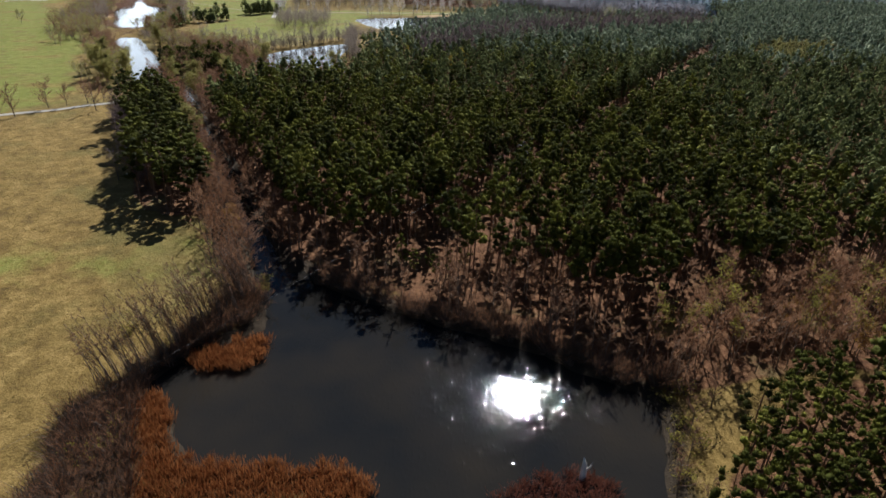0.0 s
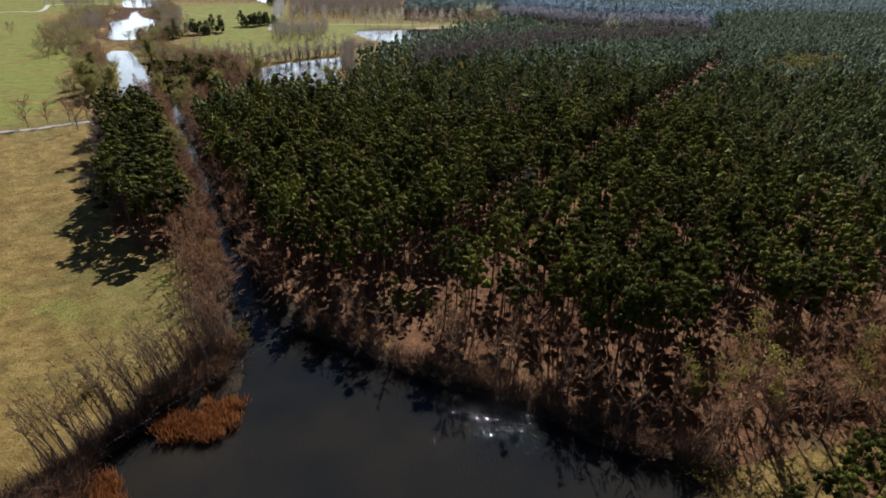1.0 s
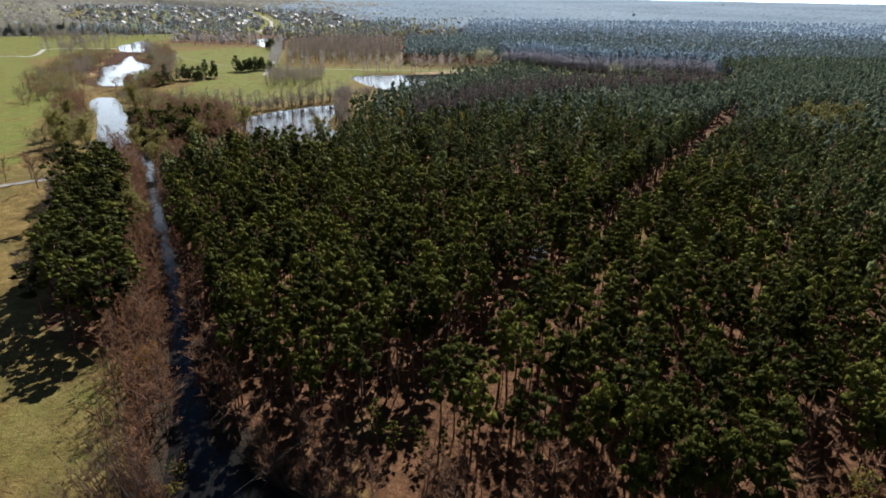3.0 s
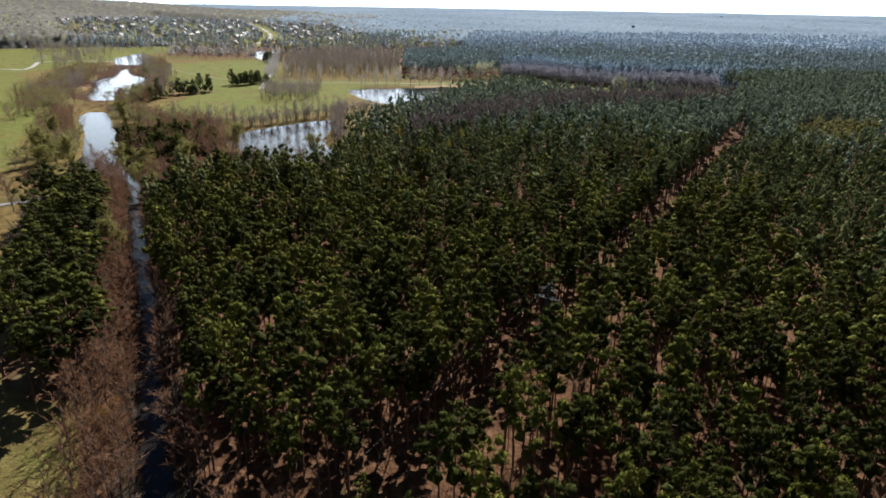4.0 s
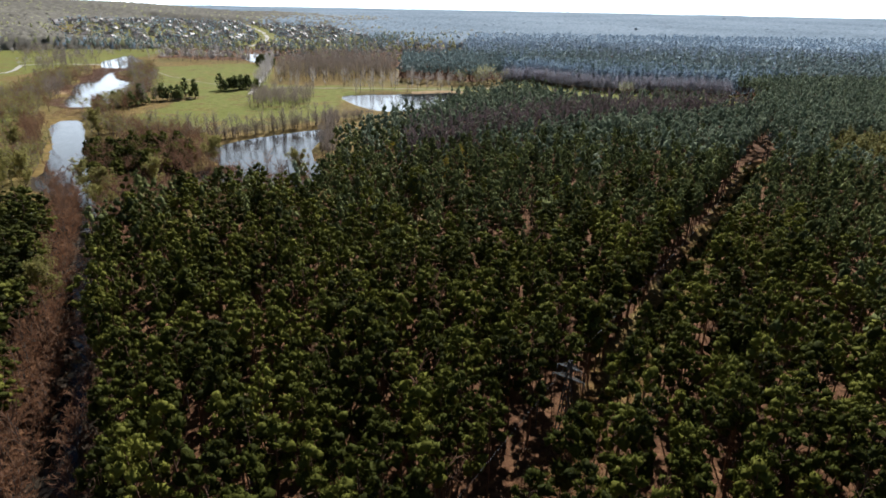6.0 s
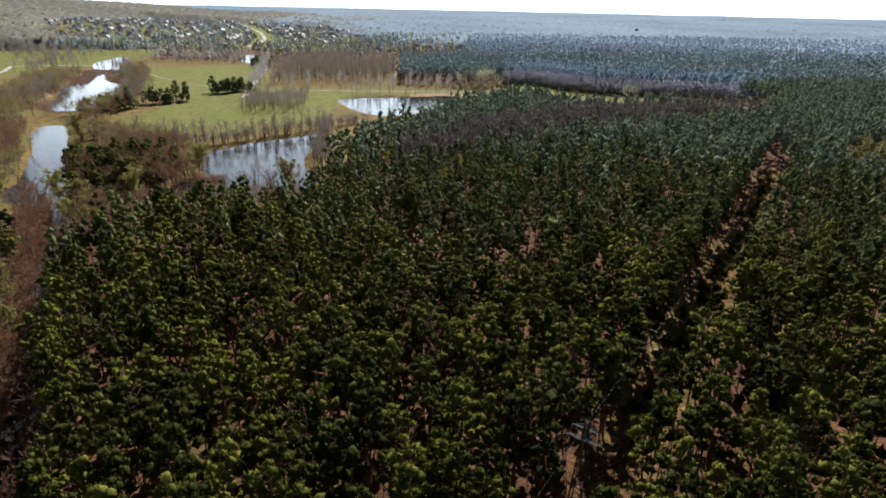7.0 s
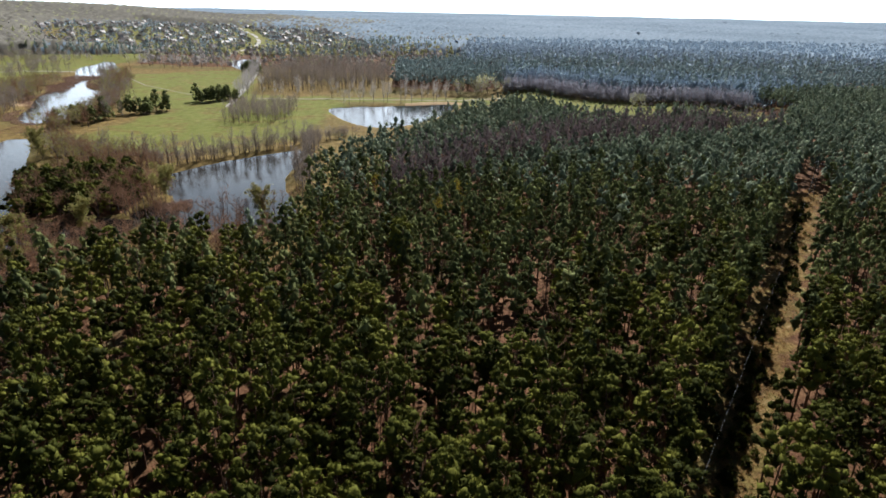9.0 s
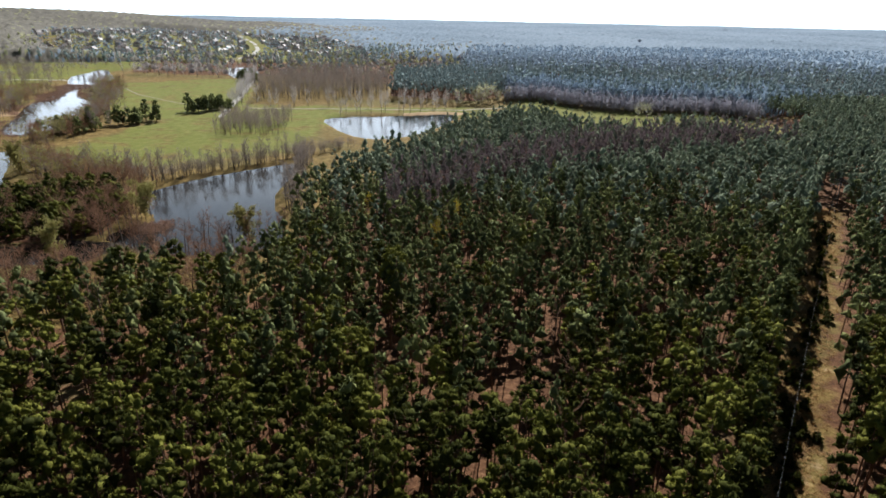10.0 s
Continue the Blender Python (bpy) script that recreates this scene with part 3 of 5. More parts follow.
def pine(height=19.0, crown=0.42, radius=2.0, branches=12, extra=8, sprays=14, size=0.75, sides=4, lean=0.4, tip=0.35):
    """A Scots pine: bare stem, limbs that rise towards the light, and a puff of needles on every limb."""
    s = Shape()
    top = rng.normal(size=2) * lean
    zs = np.array([0, 0.4, 0.75, 0.97]) * height
    bend = (zs / height)[:, None] ** 1.5 * top + rng.normal(size=(4, 2)) * 0.08
    stem = np.column_stack([bend, zs])
    s.tube(stem, [0.17, 0.13, 0.09, 0.03], sides, 0)
    u = (np.arange(branches) + 0.8 * rng.random(branches)) / branches
    z = height * (1 - crown + crown * u)
    ang = np.arange(branches) * 2.4 + rng.random(branches) * 0.9
    reach = radius * np.interp(u, [0, 0.3, 0.7, 1.0], [0.75, 1.0, 0.75, tip]) * (0.55 + 0.7 * rng.random(branches))
    axis = np.column_stack([np.interp(z, zs, stem[:, 0]), np.interp(z, zs, stem[:, 1])])
    ends = []
    for k in range(branches):
        out = np.array([np.cos(ang[k]), np.sin(ang[k])])
        a = np.array([*axis[k], z[k] - 0.6])
        end = a + np.array([*(out * reach[k]), reach[k] * (0.25 + 0.5 * u[k])])
        if u[k] < 0.75:
            s.tube([a, end], [0.05, 0.015], 3, 0)
        ends.append((a, end))
        pad(s, end, size * (0.6 + 0.75 * rng.random()) * (1.1 - 0.25 * u[k]), sprays, 1)
    for k in range(extra):
        a, end = ends[rng.integers(0, branches)]
        pad(s, a + (end - a) * rng.uniform(0.35, 0.8) + rng.normal(size=3) * 0.4, size * (0.5 + 0.4 * rng.random()), sprays, 1, 4)
    pad(s, stem[-1] + [0, 0, 0.1], size * 0.7, sprays, 1, 5, 0.9)
    return s.done()


def bare_tree(height=13.0, spread=3.0, limbs=9, twigs=20, leaves=0, stems=1, lean=(0.0, 0.0), width=0.07, sides=5, leaf=0.3, low=0.3, thick=1.0):
    """A leafless tree, or one that is just coming into leaf: trunk, limbs and fine twigs."""
    s = Shape()
    tips = []
    for k in range(stems):
        off = rng.normal(size=2) * (0.45 if stems > 1 else 0)
        h = height * (0.8 + 0.3 * rng.random()) if stems > 1 else height
        ln = np.array(lean) * h + rng.normal(size=2) * h * (0.07 if stems > 1 else 0.04)
        t = np.array([0, 0.3, 0.6, 1.0])
        stem = np.column_stack([off[None] + t[:, None] ** 1.3 * ln[None] + rng.normal(size=(4, 2)) * 0.1, t * h])
        r = 0.012 * thick * h / stems ** 0.4
        s.tube(stem, [r, r * 0.75, r * 0.45, r * 0.1], sides, 0)
        for j in range(limbs):
            u = low + (0.95 - low) * (j + rng.random()) / limbs
            a = np.array([np.interp(u, t, stem[:, i]) for i in range(3)])
            ang = rng.random() * 6.283
            ln2 = spread * (1.15 - 0.75 * u) * (0.6 + 0.6 * rng.random())
            tip = a + np.array([np.cos(ang) * ln2, np.sin(ang) * ln2, ln2 * (0.8 + 0.7 * rng.random())])
            mid = (a + tip) / 2 + rng.normal(size=3) * 0.15
            s.tube([a, mid, tip], [r * 0.4, r * 0.25, 0.012], 3, 0)
            f = rng.random(twigs)[:, None]
            base = np.where(f < 0.5, a + (mid - a) * f * 2, mid + (tip - mid) * (f - 0.5) * 2)
            way = (tip - a) / ln2 * 0.7 + rng.normal(size=(twigs, 3)) * 0.6 + np.array([0, 0, 0.35])
            lg = (0.45 + 0.75 * rng.random(twigs)) * spread * 0.42
            s.kites(base, way, lg, width * (0.6 + 0.8 * rng.random(twigs)), 1, 0.3)
            tips.append(base + way / np.linalg.norm(way, axis=1)[:, None] * lg[:, None] * 0.8)
    if leaves:
        tips = np.concatenate(tips)
        pick = tips[rng.integers(0, len(tips), leaves)] + rng.normal(size=(leaves, 3)) * 0.25
        s.kites(pick, rng.normal(size=(leaves, 3)), leaf * (0.7 + 0.6 * rng.random(leaves)), leaf * 0.8, 2)
    return s.done()


def fan_tree(height=12.0, spread=2.6, limbs=26, twigs=3, low=0.25, width=0.12, leaves=0, leaf=0.4):
    """A leafless tree seen from afar: a stem, rising limbs and a haze of thin twigs within a rounded outline."""
    s = Shape()
    top = rng.normal(size=2) * 0.04 * height
    s.tube([(0, 0, 0), (*top * 0.4, height * 0.5), (*top, height * 0.93)], [0.013 * height, 0.008 * height, 0.02], 3, 0)
    u = low + (0.9 - low) * rng.random(limbs) ** 0.8
    a = np.column_stack([u[:, None] * top, u * height])
    ang = rng.random(limbs) * 6.283
    out = spread * np.sin(np.pi * np.clip(0.22 + 0.78 * (u - low) / (1 - low), 0, 1)) ** 0.7 * (0.6 + 0.5 * rng.random(limbs))
    way = np.column_stack([np.cos(ang) * out, np.sin(ang) * out, out * (0.9 + 0.9 * rng.random(limbs))])
    lg = np.linalg.norm(way, axis=1)
    s.kites(a, way, lg, width * 1.1, 1, 0.35)
    k = np.repeat(np.arange(limbs), twigs)
    f = 0.35 + 0.6 * rng.random(len(k))
    base = a[k] + way[k] * f[:, None]
    w2 = way[k] / lg[k, None] + rng.normal(size=(len(k), 3)) * 0.45 + [0, 0, 0.3]
    l2 = spread * (0.3 + 0.35 * rng.random(len(k)))
    s.kites(base, w2, l2, width * (0.6 + 0.5 * rng.random(len(k))), 1, 0.4)
    if leaves:
        tips = base + w2 / np.linalg.norm(w2, axis=1)[:, None] * l2[:, None] * rng.random((len(k), 1))
        s.kites(tips[rng.integers(0, len(k), leaves)] + rng.normal(size=(leaves, 3)) * 0.3, rng.normal(size=(leaves, 3)) + [0, 0, 0.4], leaf * (0.6 + 0.7 * rng.random(leaves)), leaf * 0.7, 2)
    return s.done()


def bush(height=2.5, spread=1.5, twigs=60, leaves=0, width=0.06, leaf=0.25):
    s = Shape()
    ang, u = rng.random(twigs) * 6.283, rng.random(twigs)
    base = np.column_stack([np.cos(ang) * u * 0.4, np.sin(ang) * u * 0.4, np.zeros(twigs)])
    way = np.column_stack([np.cos(ang) * (0.2 + u) * spread, np.sin(ang) * (0.2 + u) * spread, np.full(twigs, height)]) * (0.6 + 0.4 * rng.random(twigs))[:, None]
    lg = np.linalg.norm(way, axis=1)
    s.kites(base, way, lg, width, 0, 0.3)
    start = base + way * (0.3 + 0.5 * rng.random((twigs, 1)))
    s.kites(start, way / lg[:, None] + rng.normal(size=(twigs, 3)) * 0.5, height * 0.35, width * 0.7, 1, 0.3)
    if leaves:
        j = rng.integers(0, twigs, leaves)
        s.kites((base + way * (0.35 + 0.65 * rng.random((twigs, 1))))[j] + rng.normal(size=(leaves, 3)) * 0.15, rng.normal(size=(leaves, 3)), leaf, leaf * 0.8, 2)
    return s.done()


def planted(shapes, spots, scale=(0.85, 1.15), wide=(0.85, 1.2)):
    """All the plants of a wood in one set of arrays: each spot takes one of the shapes, turned and scaled."""
    pick = rng.integers(0, len(shapes), len(spots))
    Vs, Qs, Ms, Ts, n = [], [], [], [], 0
    for k, (V, Q, M) in enumerate(shapes):
        p = spots[pick == k]
        if not len(p):
            continue
        c = len(p)
        a = rng.random(c) * 6.283
        sz, sw = rng.uniform(*scale, c), rng.uniform(*wide, c)
        ca, sa = np.cos(a) * sw, np.sin(a) * sw
        W = np.empty((c, len(V), 3), np.float32)
        W[:, :, 0] = V[None, :, 0] * ca[:, None] - V[None, :, 1] * sa[:, None] + p[:, 0:1]
        W[:, :, 1] = V[None, :, 0] * sa[:, None] + V[None, :, 1] * ca[:, None] + p[:, 1:2]
        W[:, :, 2] = V[None, :, 2] * sz[:, None] + p[:, 2:3]
        Vs.append(W.reshape(-1, 3))
        Qs.append((Q[None] + (np.arange(c) * len(V))[:, None, None]).reshape(-1, 4) + n)
        Ms.append(np.tile(M, c))
        Ts.append(np.repeat(rng.random(c), len(Q)))
        n += c * len(V)
    return np.concatenate(Vs), np.concatenate(Qs), np.concatenate(Ms), np.concatenate(Ts)


def wood(name, shapes, spots, mats, label, category, **kw):
    V, Q, M, T = planted(shapes, spots, **kw)
    return tagged(new(name, quad_mesh(name, V, Q, mats, M, T, True)), label, category, kind="stuff")


def single(name, shape, mats, label, category, group, names=("trunk", "crown")):
    """A plant that can be told apart: an empty at its foot, the trunk and the crown."""
    V, Q, M = shape
    root = tagged(new(name), label, category, group)
    above, shade = root, rng.random()
    for k, part_name in enumerate((*names, "leaves")):
        sel = M == k
        if not sel.any():
            continue
        used = np.unique(Q[sel])
        remap = np.zeros(len(V), int)
        remap[used] = np.arange(len(used))
        ob = new(part_name, quad_mesh(part_name, V[used], remap[Q[sel]], [mats[k]], None, np.full(sel.sum(), shade), True))
        ob.parent = above if k == 2 else root
        above = ob
    return root


def scatter(poly, gap, jitter=0.42, avoid=(), keep=None):
    """Spots about gap metres apart within an outline."""
    p = np.array(poly, float)
    x, y = np.meshgrid(np.arange(p[:, 0].min(), p[:, 0].max(), gap), np.arange(p[:, 1].min(), p[:, 1].max(), gap))
    x[::2] += gap / 2
    x, y = (x + rng.normal(size=x.shape) * gap * jitter * 0.6).ravel(), (y + rng.normal(size=y.shape) * gap * jitter * 0.6).ravel()
    ok = inside(x, y, p)
    for a in avoid:
        ok &= ~inside(x, y, a)
    if keep is not None:
        ok &= keep(x, y)
    x, y = x[ok], y[ok]
    z = land(x.copy(), y) - 0.05
    dry = z - hills(x, y) > 0.1
    return np.column_stack([x, y, z])[dry]


def along(line, gap, spread, jitter=1.0):
    p = np.array(line, float)
    d = np.concatenate([[0], np.cumsum(np.linalg.norm(np.diff(p, axis=0), axis=1))])
    s = np.arange(0, d[-1], gap) + rng.normal(size=len(np.arange(0, d[-1], gap))) * gap * 0.3
    x = np.interp(s, d, p[:, 0]) + rng.normal(size=len(s)) * spread
    y = np.interp(s, d, p[:, 1]) + rng.normal(size=len(s)) * spread
    z = land(x.copy(), y) - 0.05
    ok = z - hills(x, y) > 0.02
    return np.column_stack([x, y, z])[ok]


def off_line(x, y):
    w = np.interp(y, [105, 150, 185, 215, 260], [4.6, 4.2, 4.2, 5.8, 4.8])
    return ((np.abs((x - line_x(y) + np.interp(y, [110, 165], [3.0, 0.0])) * 0.85) > w) | (y > 350)) & (x < 0.85 * y + 30)

# ---- pine wood ----
PINE_MATS = [PINE_BARK, NEEDLES]
near_shapes = [pine(height=rng.uniform(14.5, 18.8), crown=rng.uniform(0.34, 0.5), radius=rng.uniform(1.4, 2.2), branches=14, extra=6, sprays=17, size=0.86, tip=rng.uniform(0.15, 0.55)) for _ in range(18)]
mid_shapes = [crown_of(rng.uniform(14.5, 18.2), rng.uniform(0.36, 0.52), rng.uniform(1.2, 1.8), 9, 1.08, 5, 9, slim=1.5) for _ in range(16)]
back_shapes = [crown_of(rng.uniform(15, 18.8), rng.uniform(0.34, 0.48), rng.uniform(1.1, 1.7), 6, 1.36, 5, 5, foot=0.3, slim=1.6) for _ in range(14)]
far_shapes = [crown_of(rng.uniform(15.5, 19), 0.42, 1.3, 3, 1.75, 4, 1, foot=0.2, trunk=0.3, slim=1.6, flat=1.15) for _ in range(12)]
low_pines = [crown_of(rng.uniform(8.5, 11.5), 0.84, rng.uniform(2.1, 2.7), 15, 1.35, 5, 12, slim=1.2, flat=0.85) for _ in range(4)]


def pine_spots(gap):
    p = scatter(PINES, gap, avoid=[PURPLE, LARCHES], keep=off_line)
    patchy = np.sin(p[:, 0] * 0.31 + 1.7 * np.sin(p[:, 1] * 0.11)) * np.sin(p[:, 1] * 0.27 + 1.1 * np.sin(p[:, 0] * 0.13))
    p = p[rng.random(len(p)) > 0.03 + 0.16 * np.clip(patchy - 0.3, 0, 1)]
    p = p[rng.random(len(p)) > np.interp(p[:, 1] - 0.1 * p[:, 0], [112, 138], [0.30, 0.0])]
    p = p[(np.abs(p[:, 0] - 22.0) > 3.6) | (np.abs(p[:, 1] - 149) > 9)]
    for gx, gy in ((-17, 306), (11, 297), (5, 283)):
        p = p[np.hypot(p[:, 0] - gx, p[:, 1] - gy + 1.5) > 3.8]
    return p, (p[:, 1] + rng.normal(size=len(p)) * 26 < 226) & (p[:, 0] > -80) & (p[:, 0] + rng.normal(size=len(p)) * 14 < 92)


near, is_near = pine_spots(4.1)
mid, mid_near = pine_spots(4.45)
near, mid = near[is_near], mid[~mid_near]
ey = np.arange(165, 345, 2.9)
ex = line_x(ey) - np.interp(ey, [150, 185, 215, 260], [2.6, 4.2, 5.8, 4.8]) / 0.85 - 1.3 + rng.normal(size=len(ey)) * 0.6
edge = np.column_stack([ex, ey, land(ex.copy(), ey) - 0.05])
shore = np.array([(30, 91, 0.4), (33, 95, 0.5), (36, 91.5, 0.5), (27, 95, 0.5), (35.5, 98, 0.5), (31, 99, 0.5), (39, 95, 0.5), (8, 103, 0.5), (-9, 111, 0.5), (-12, 114, 0.5)])
near, mid = np.concatenate([near, shore, edge[ey < 228]]), np.concatenate([mid, edge[ey >= 228]])
order = np.argsort(np.hypot(near[:, 0] - 5, near[:, 1] - 118))
PINE_LABEL = "tall Scots pine with bare reddish trunk and tufted crown"


def plant_singles(name, shapes, spots_, mats, label, category, group, scale=(0.88, 1.12), turn=360):
    protos = []
    for k, p in enumerate(spots_):
        m = pose(*p, 0, 0, rng.random() * turn)
        if k < len(shapes):
            ob = single(name, shapes[k], mats, label, category, group)
            ob.matrix_basis = m
            protos.append(ob)
        else:
            ob = copy_thing(protos[rng.integers(0, len(protos))], m)
        f = rng.uniform(*scale)
        ob.scale = (f * rng.uniform(0.9, 1.1), f * rng.uniform(0.9, 1.1), f)


plant_singles("pine_tree", near_shapes, near[order[:290]], PINE_MATS, PINE_LABEL, "pine tree", "pines at the wood's edge")
wood("pine_wood", near_shapes, near[order[290:]], PINE_MATS, "dense wood of tall dark green Scots pines", "pine wood", scale=(0.8, 1.12))
# The hazier needle colour starts further back, with a jittered border.
behind = mid[:, 1] + 0.25 * np.maximum(mid[:, 0] - 70, 0) + rng.normal(size=len(mid)) * 22 > 318
wood("pine_wood", mid_shapes, mid[~behind], [PINE_BARK, NEEDLES_FAINT_HAZE], "dense wood of dark green pines further back", "pine wood", scale=(0.8, 1.12))
wood("pine_wood", back_shapes, mid[behind], [PINE_BARK, NEEDLES_BACK_HAZE], "dense wood of pines at the back, faint haze in their colour", "pine wood", scale=(0.85, 1.1))
wood("larch_stand", mid_shapes, scatter(LARCHES, 4.6), [PINE_BARK, LARCH], "stand of larches in first olive-green needles", "larches", scale=(0.75, 0.95))
wood("pine_grove", near_shapes, scatter(GROVE, 4.1), PINE_MATS, "narrow dark pine grove between meadow and canal", "pine grove", scale=(0.75, 1.0), wide=(1.15, 1.45))
young_shapes = [pine(height=rng.uniform(9.5, 13), crown=0.72, radius=rng.uniform(1.5, 2.1), branches=17, extra=6, sprays=22, size=0.68) for _ in range(7)]
wood("young_pine_stand", young_shapes, scatter([(50, 67), (44, 63), (38, 55), (33, 49), (30, 42), (30, 36), (64, 36), (64, 74), (60, 74)], 4.0), PINE_MATS, "young dense green pines beside the pond", "pine wood", scale=(0.8, 1.1), wide=(0.85, 1.1))
plant_singles("young_pine", young_shapes, np.array([(-4, 107.5, 0.5), (3.5, 105.5, 0.5), (-1, 109.5, 0.5), (-6.5, 109, 0.5), (6.5, 108, 0.5), (0.5, 106.5, 0.5)]), PINE_MATS, "young green pine on the grassy clearing by the pond", "pine tree", "young pines by the clearing", (0.5, 0.72))
wood("young_pine_stand", mid_shapes, scatter([(64, 36), (112, 30), (112, 80), (64, 74)], 3.8), PINE_MATS, "young dense green pines on level ground", "pine wood", scale=(0.6, 0.8), wide=(0.9, 1.2))

# ---- leafless trees ----
BARE = [BARE_BARK, TWIG]
BARE_P = [BARE_BARK, TWIG_PURPLE]
GREENING = [BARE_BARK, TWIG, SPRING]
BUDDING = [BARE_BARK, TWIG, RUST]
bare_near = [bare_tree(rng.uniform(9, 13), rng.uniform(2.4, 3.6), 10, 20, width=0.10, low=0.2, sides=4) for _ in range(8)]
green_near = [bare_tree(rng.uniform(8, 12), rng.uniform(2.6, 3.6), 9, 16, leaves=520) for _ in range(4)]
bare_mid = [fan_tree(rng.uniform(9, 13), rng.uniform(2.2, 3.4), 30, 3, 0.15, 0.12) for _ in range(8)]
green_mid = [fan_tree(rng.uniform(6.5, 9), rng.uniform(3.2, 4.4), 20, 3, 0.08, 0.13, 200, 0.6) for _ in range(6)]
slim_trees = [fan_tree(rng.uniform(10, 14), rng.uniform(1.5, 2.1), 26, 3, 0.22, 0.11) for _ in range(8)]
alders = [bare_tree(rng.uniform(10, 12.5), 1.1, 8, 12, stems=4, lean=(-0.24, -0.02), width=0.05, low=0.4, thick=1.1) for _ in range(6)]
bare_thin = [bare_tree(rng.uniform(9, 13), rng.uniform(2.4, 3.4), 8, 11, width=0.12, sides=3, low=0.15) for _ in range(8)]
bare_far = [fan_tree(rng.uniform(9, 13), rng.uniform(2.2, 3.2), 26, 3, 0.12, 0.17) for _ in range(7)]
shrubs = [bush(rng.uniform(2.2, 4.2), rng.uniform(1.4, 2.2), 60) for _ in range(5)]
green_shrubs = [bush(rng.uniform(1.8, 3), rng.uniform(1.2, 1.8), 50, leaves=150) for _ in range(4)]

NORTH_SHORE = [(-26, 106), (-16, 101), (-5, 94), (5, 90), (14, 86), (23, 80), (31, 75), (38, 72)]
plant_singles("bare_tree", bare_near, along(NORTH_SHORE, 2.2, 2.2) + [0, 1.5, 0], [ALDER_BARK, TWIG], "leafless brown alder leaning over the pond's bank", "tree", "bare trees on the pond's bank", (0.7, 1.05))
plant_singles("bare_tree", bare_near[:5], scatter(MIXED_EAST, 3.4)[:230], [ALDER_BARK, TWIG_RED], "leafless brown woodland tree on leaf litter", "tree", "bare trees in the eastern wood", (0.75, 1.1))
plant_singles("bare_tree", bare_near[:6], np.array([(31.5, 52.5, 0.3), (34.5, 57, 0.4), (37, 63, 0.5), (38.5, 68, 0.5), (35.5, 72.5, 0.4), (42, 68, 0.5), (33.5, 49, 0.4)]), BARE, "leafless tree on the grassy eastern bank", "tree", "bare trees on the eastern bank", (0.5, 0.85))
plant_singles("budding_tree", green_near, scatter(MIXED_EAST, 9.5), GREENING, "tree coming into yellow-green leaf among bare trees", "tree", "budding trees", (0.85, 1.15))
rust_near = [bare_tree(rng.uniform(8, 11), rng.uniform(2.6, 3.4), 9, 16, leaves=420) for _ in range(3)]
plant_singles("budding_tree", rust_near, scatter(MIXED_EAST, 17, 0.9), BUDDING, "tree with orange-brown buds among bare trees", "tree", "orange budding trees", (0.8, 1.0))
plant_singles("budding_tree", rust_near, np.array([(-47, 125, 0.5), (-44.5, 119.5, 0.5)]), BUDDING, "rounded tree with orange-brown buds beside the canal", "tree", "orange budding trees", (0.75, 0.9))
under = scatter([(-24, 114), (-34, 132), (-20, 150), (30, 150), (80, 140), (110, 108), (36, 100), (14, 108), (-6, 113)], 5.0, keep=off_line)
wood("undergrowth", bare_thin, under, [ALDER_BARK, TWIG_RED], "low leafless undergrowth between the pine trunks", "bare trees", scale=(0.3, 0.6), wide=(0.6, 1.0))
inner = scatter(PINES, 15.0, 0.9, avoid=[PURPLE], keep=off_line)
inner = inner[inner[:, 1] < 300]
wood("inner_bare_trees", bare_thin, inner, BARE, "leafless trees scattered among the pines", "bare trees", scale=(1.2, 1.5), wide=(0.9, 1.3))
plant_singles("bare_tree", bare_near[:6], scatter([(-18, 108), (4, 96), (20, 88), (34, 84), (36, 100), (14, 108), (-6, 113)], 4.3, keep=off_line), [ALDER_BARK, TWIG_RED], "leafless reddish-brown tree before the pine wood", "tree", "bare trees at the pine wood's edge", (0.55, 0.95))
plant_singles("alder", alders, along([(-48, 70), (-44, 75), (-41, 81), (-37, 89), (-34, 98)], 0.95, 0.6), [BARE_BARK, TWIG], "leaning leafless alder with several thin dark stems", "alder", "alders on the western bank", (1.0, 1.3), 40)
wood("bank_scrub", shrubs, np.concatenate([along([(-40, 42), (-44, 52), (-49, 64), (-45, 72), (-41, 80), (-36, 92), (-34, 104)], 0.4, 1.8), scatter([(-47, 71), (-42, 69.5), (-41, 80), (-31, 90), (-32, 100), (-37, 98), (-43, 84)], 1.7), scatter([(-51, 66), (-44, 71), (-41, 62), (-35, 50), (-33, 40), (-47, 40)], 1.5), along(NORTH_SHORE, 0.6, 1.2)]), [BARE_BARK, TWIG_RED], "dark bare scrub along the pond's bank", "scrub", scale=(0.8, 1.5), wide=(1.0, 1.6))
plant_singles("green_shrub", green_shrubs, np.array([(-46.5, 66.5, 0.4), (-43, 58.5, 0.4), (-43.5, 62, 0.4), (-33.5, 103, 0.5), (-44.5, 81, 0.6), (-32.5, 99, 0.4), (-52, 85, 0.6), (-45, 55, 0.4), (-42, 50, 0.4), (36, 70, 0.3), (36.5, 65, 0.3), (39, 71.5, 0.4), (34.5, 61, 0.3), (33, 55, 0.3), (37.5, 60, 0.4), (30.5, 48, 0.3)]), GREENING, "rounded shrub with fresh yellow-green leaves", "shrub", "greening shrubs on the bank", (0.9, 1.3))
C = np.array(CANAL, float)
east_bank = along(C + [2.5, 1.1], 1.9, 0.5)
east_row = along(C + [5.4, 2.2], 1.8, 1.0)
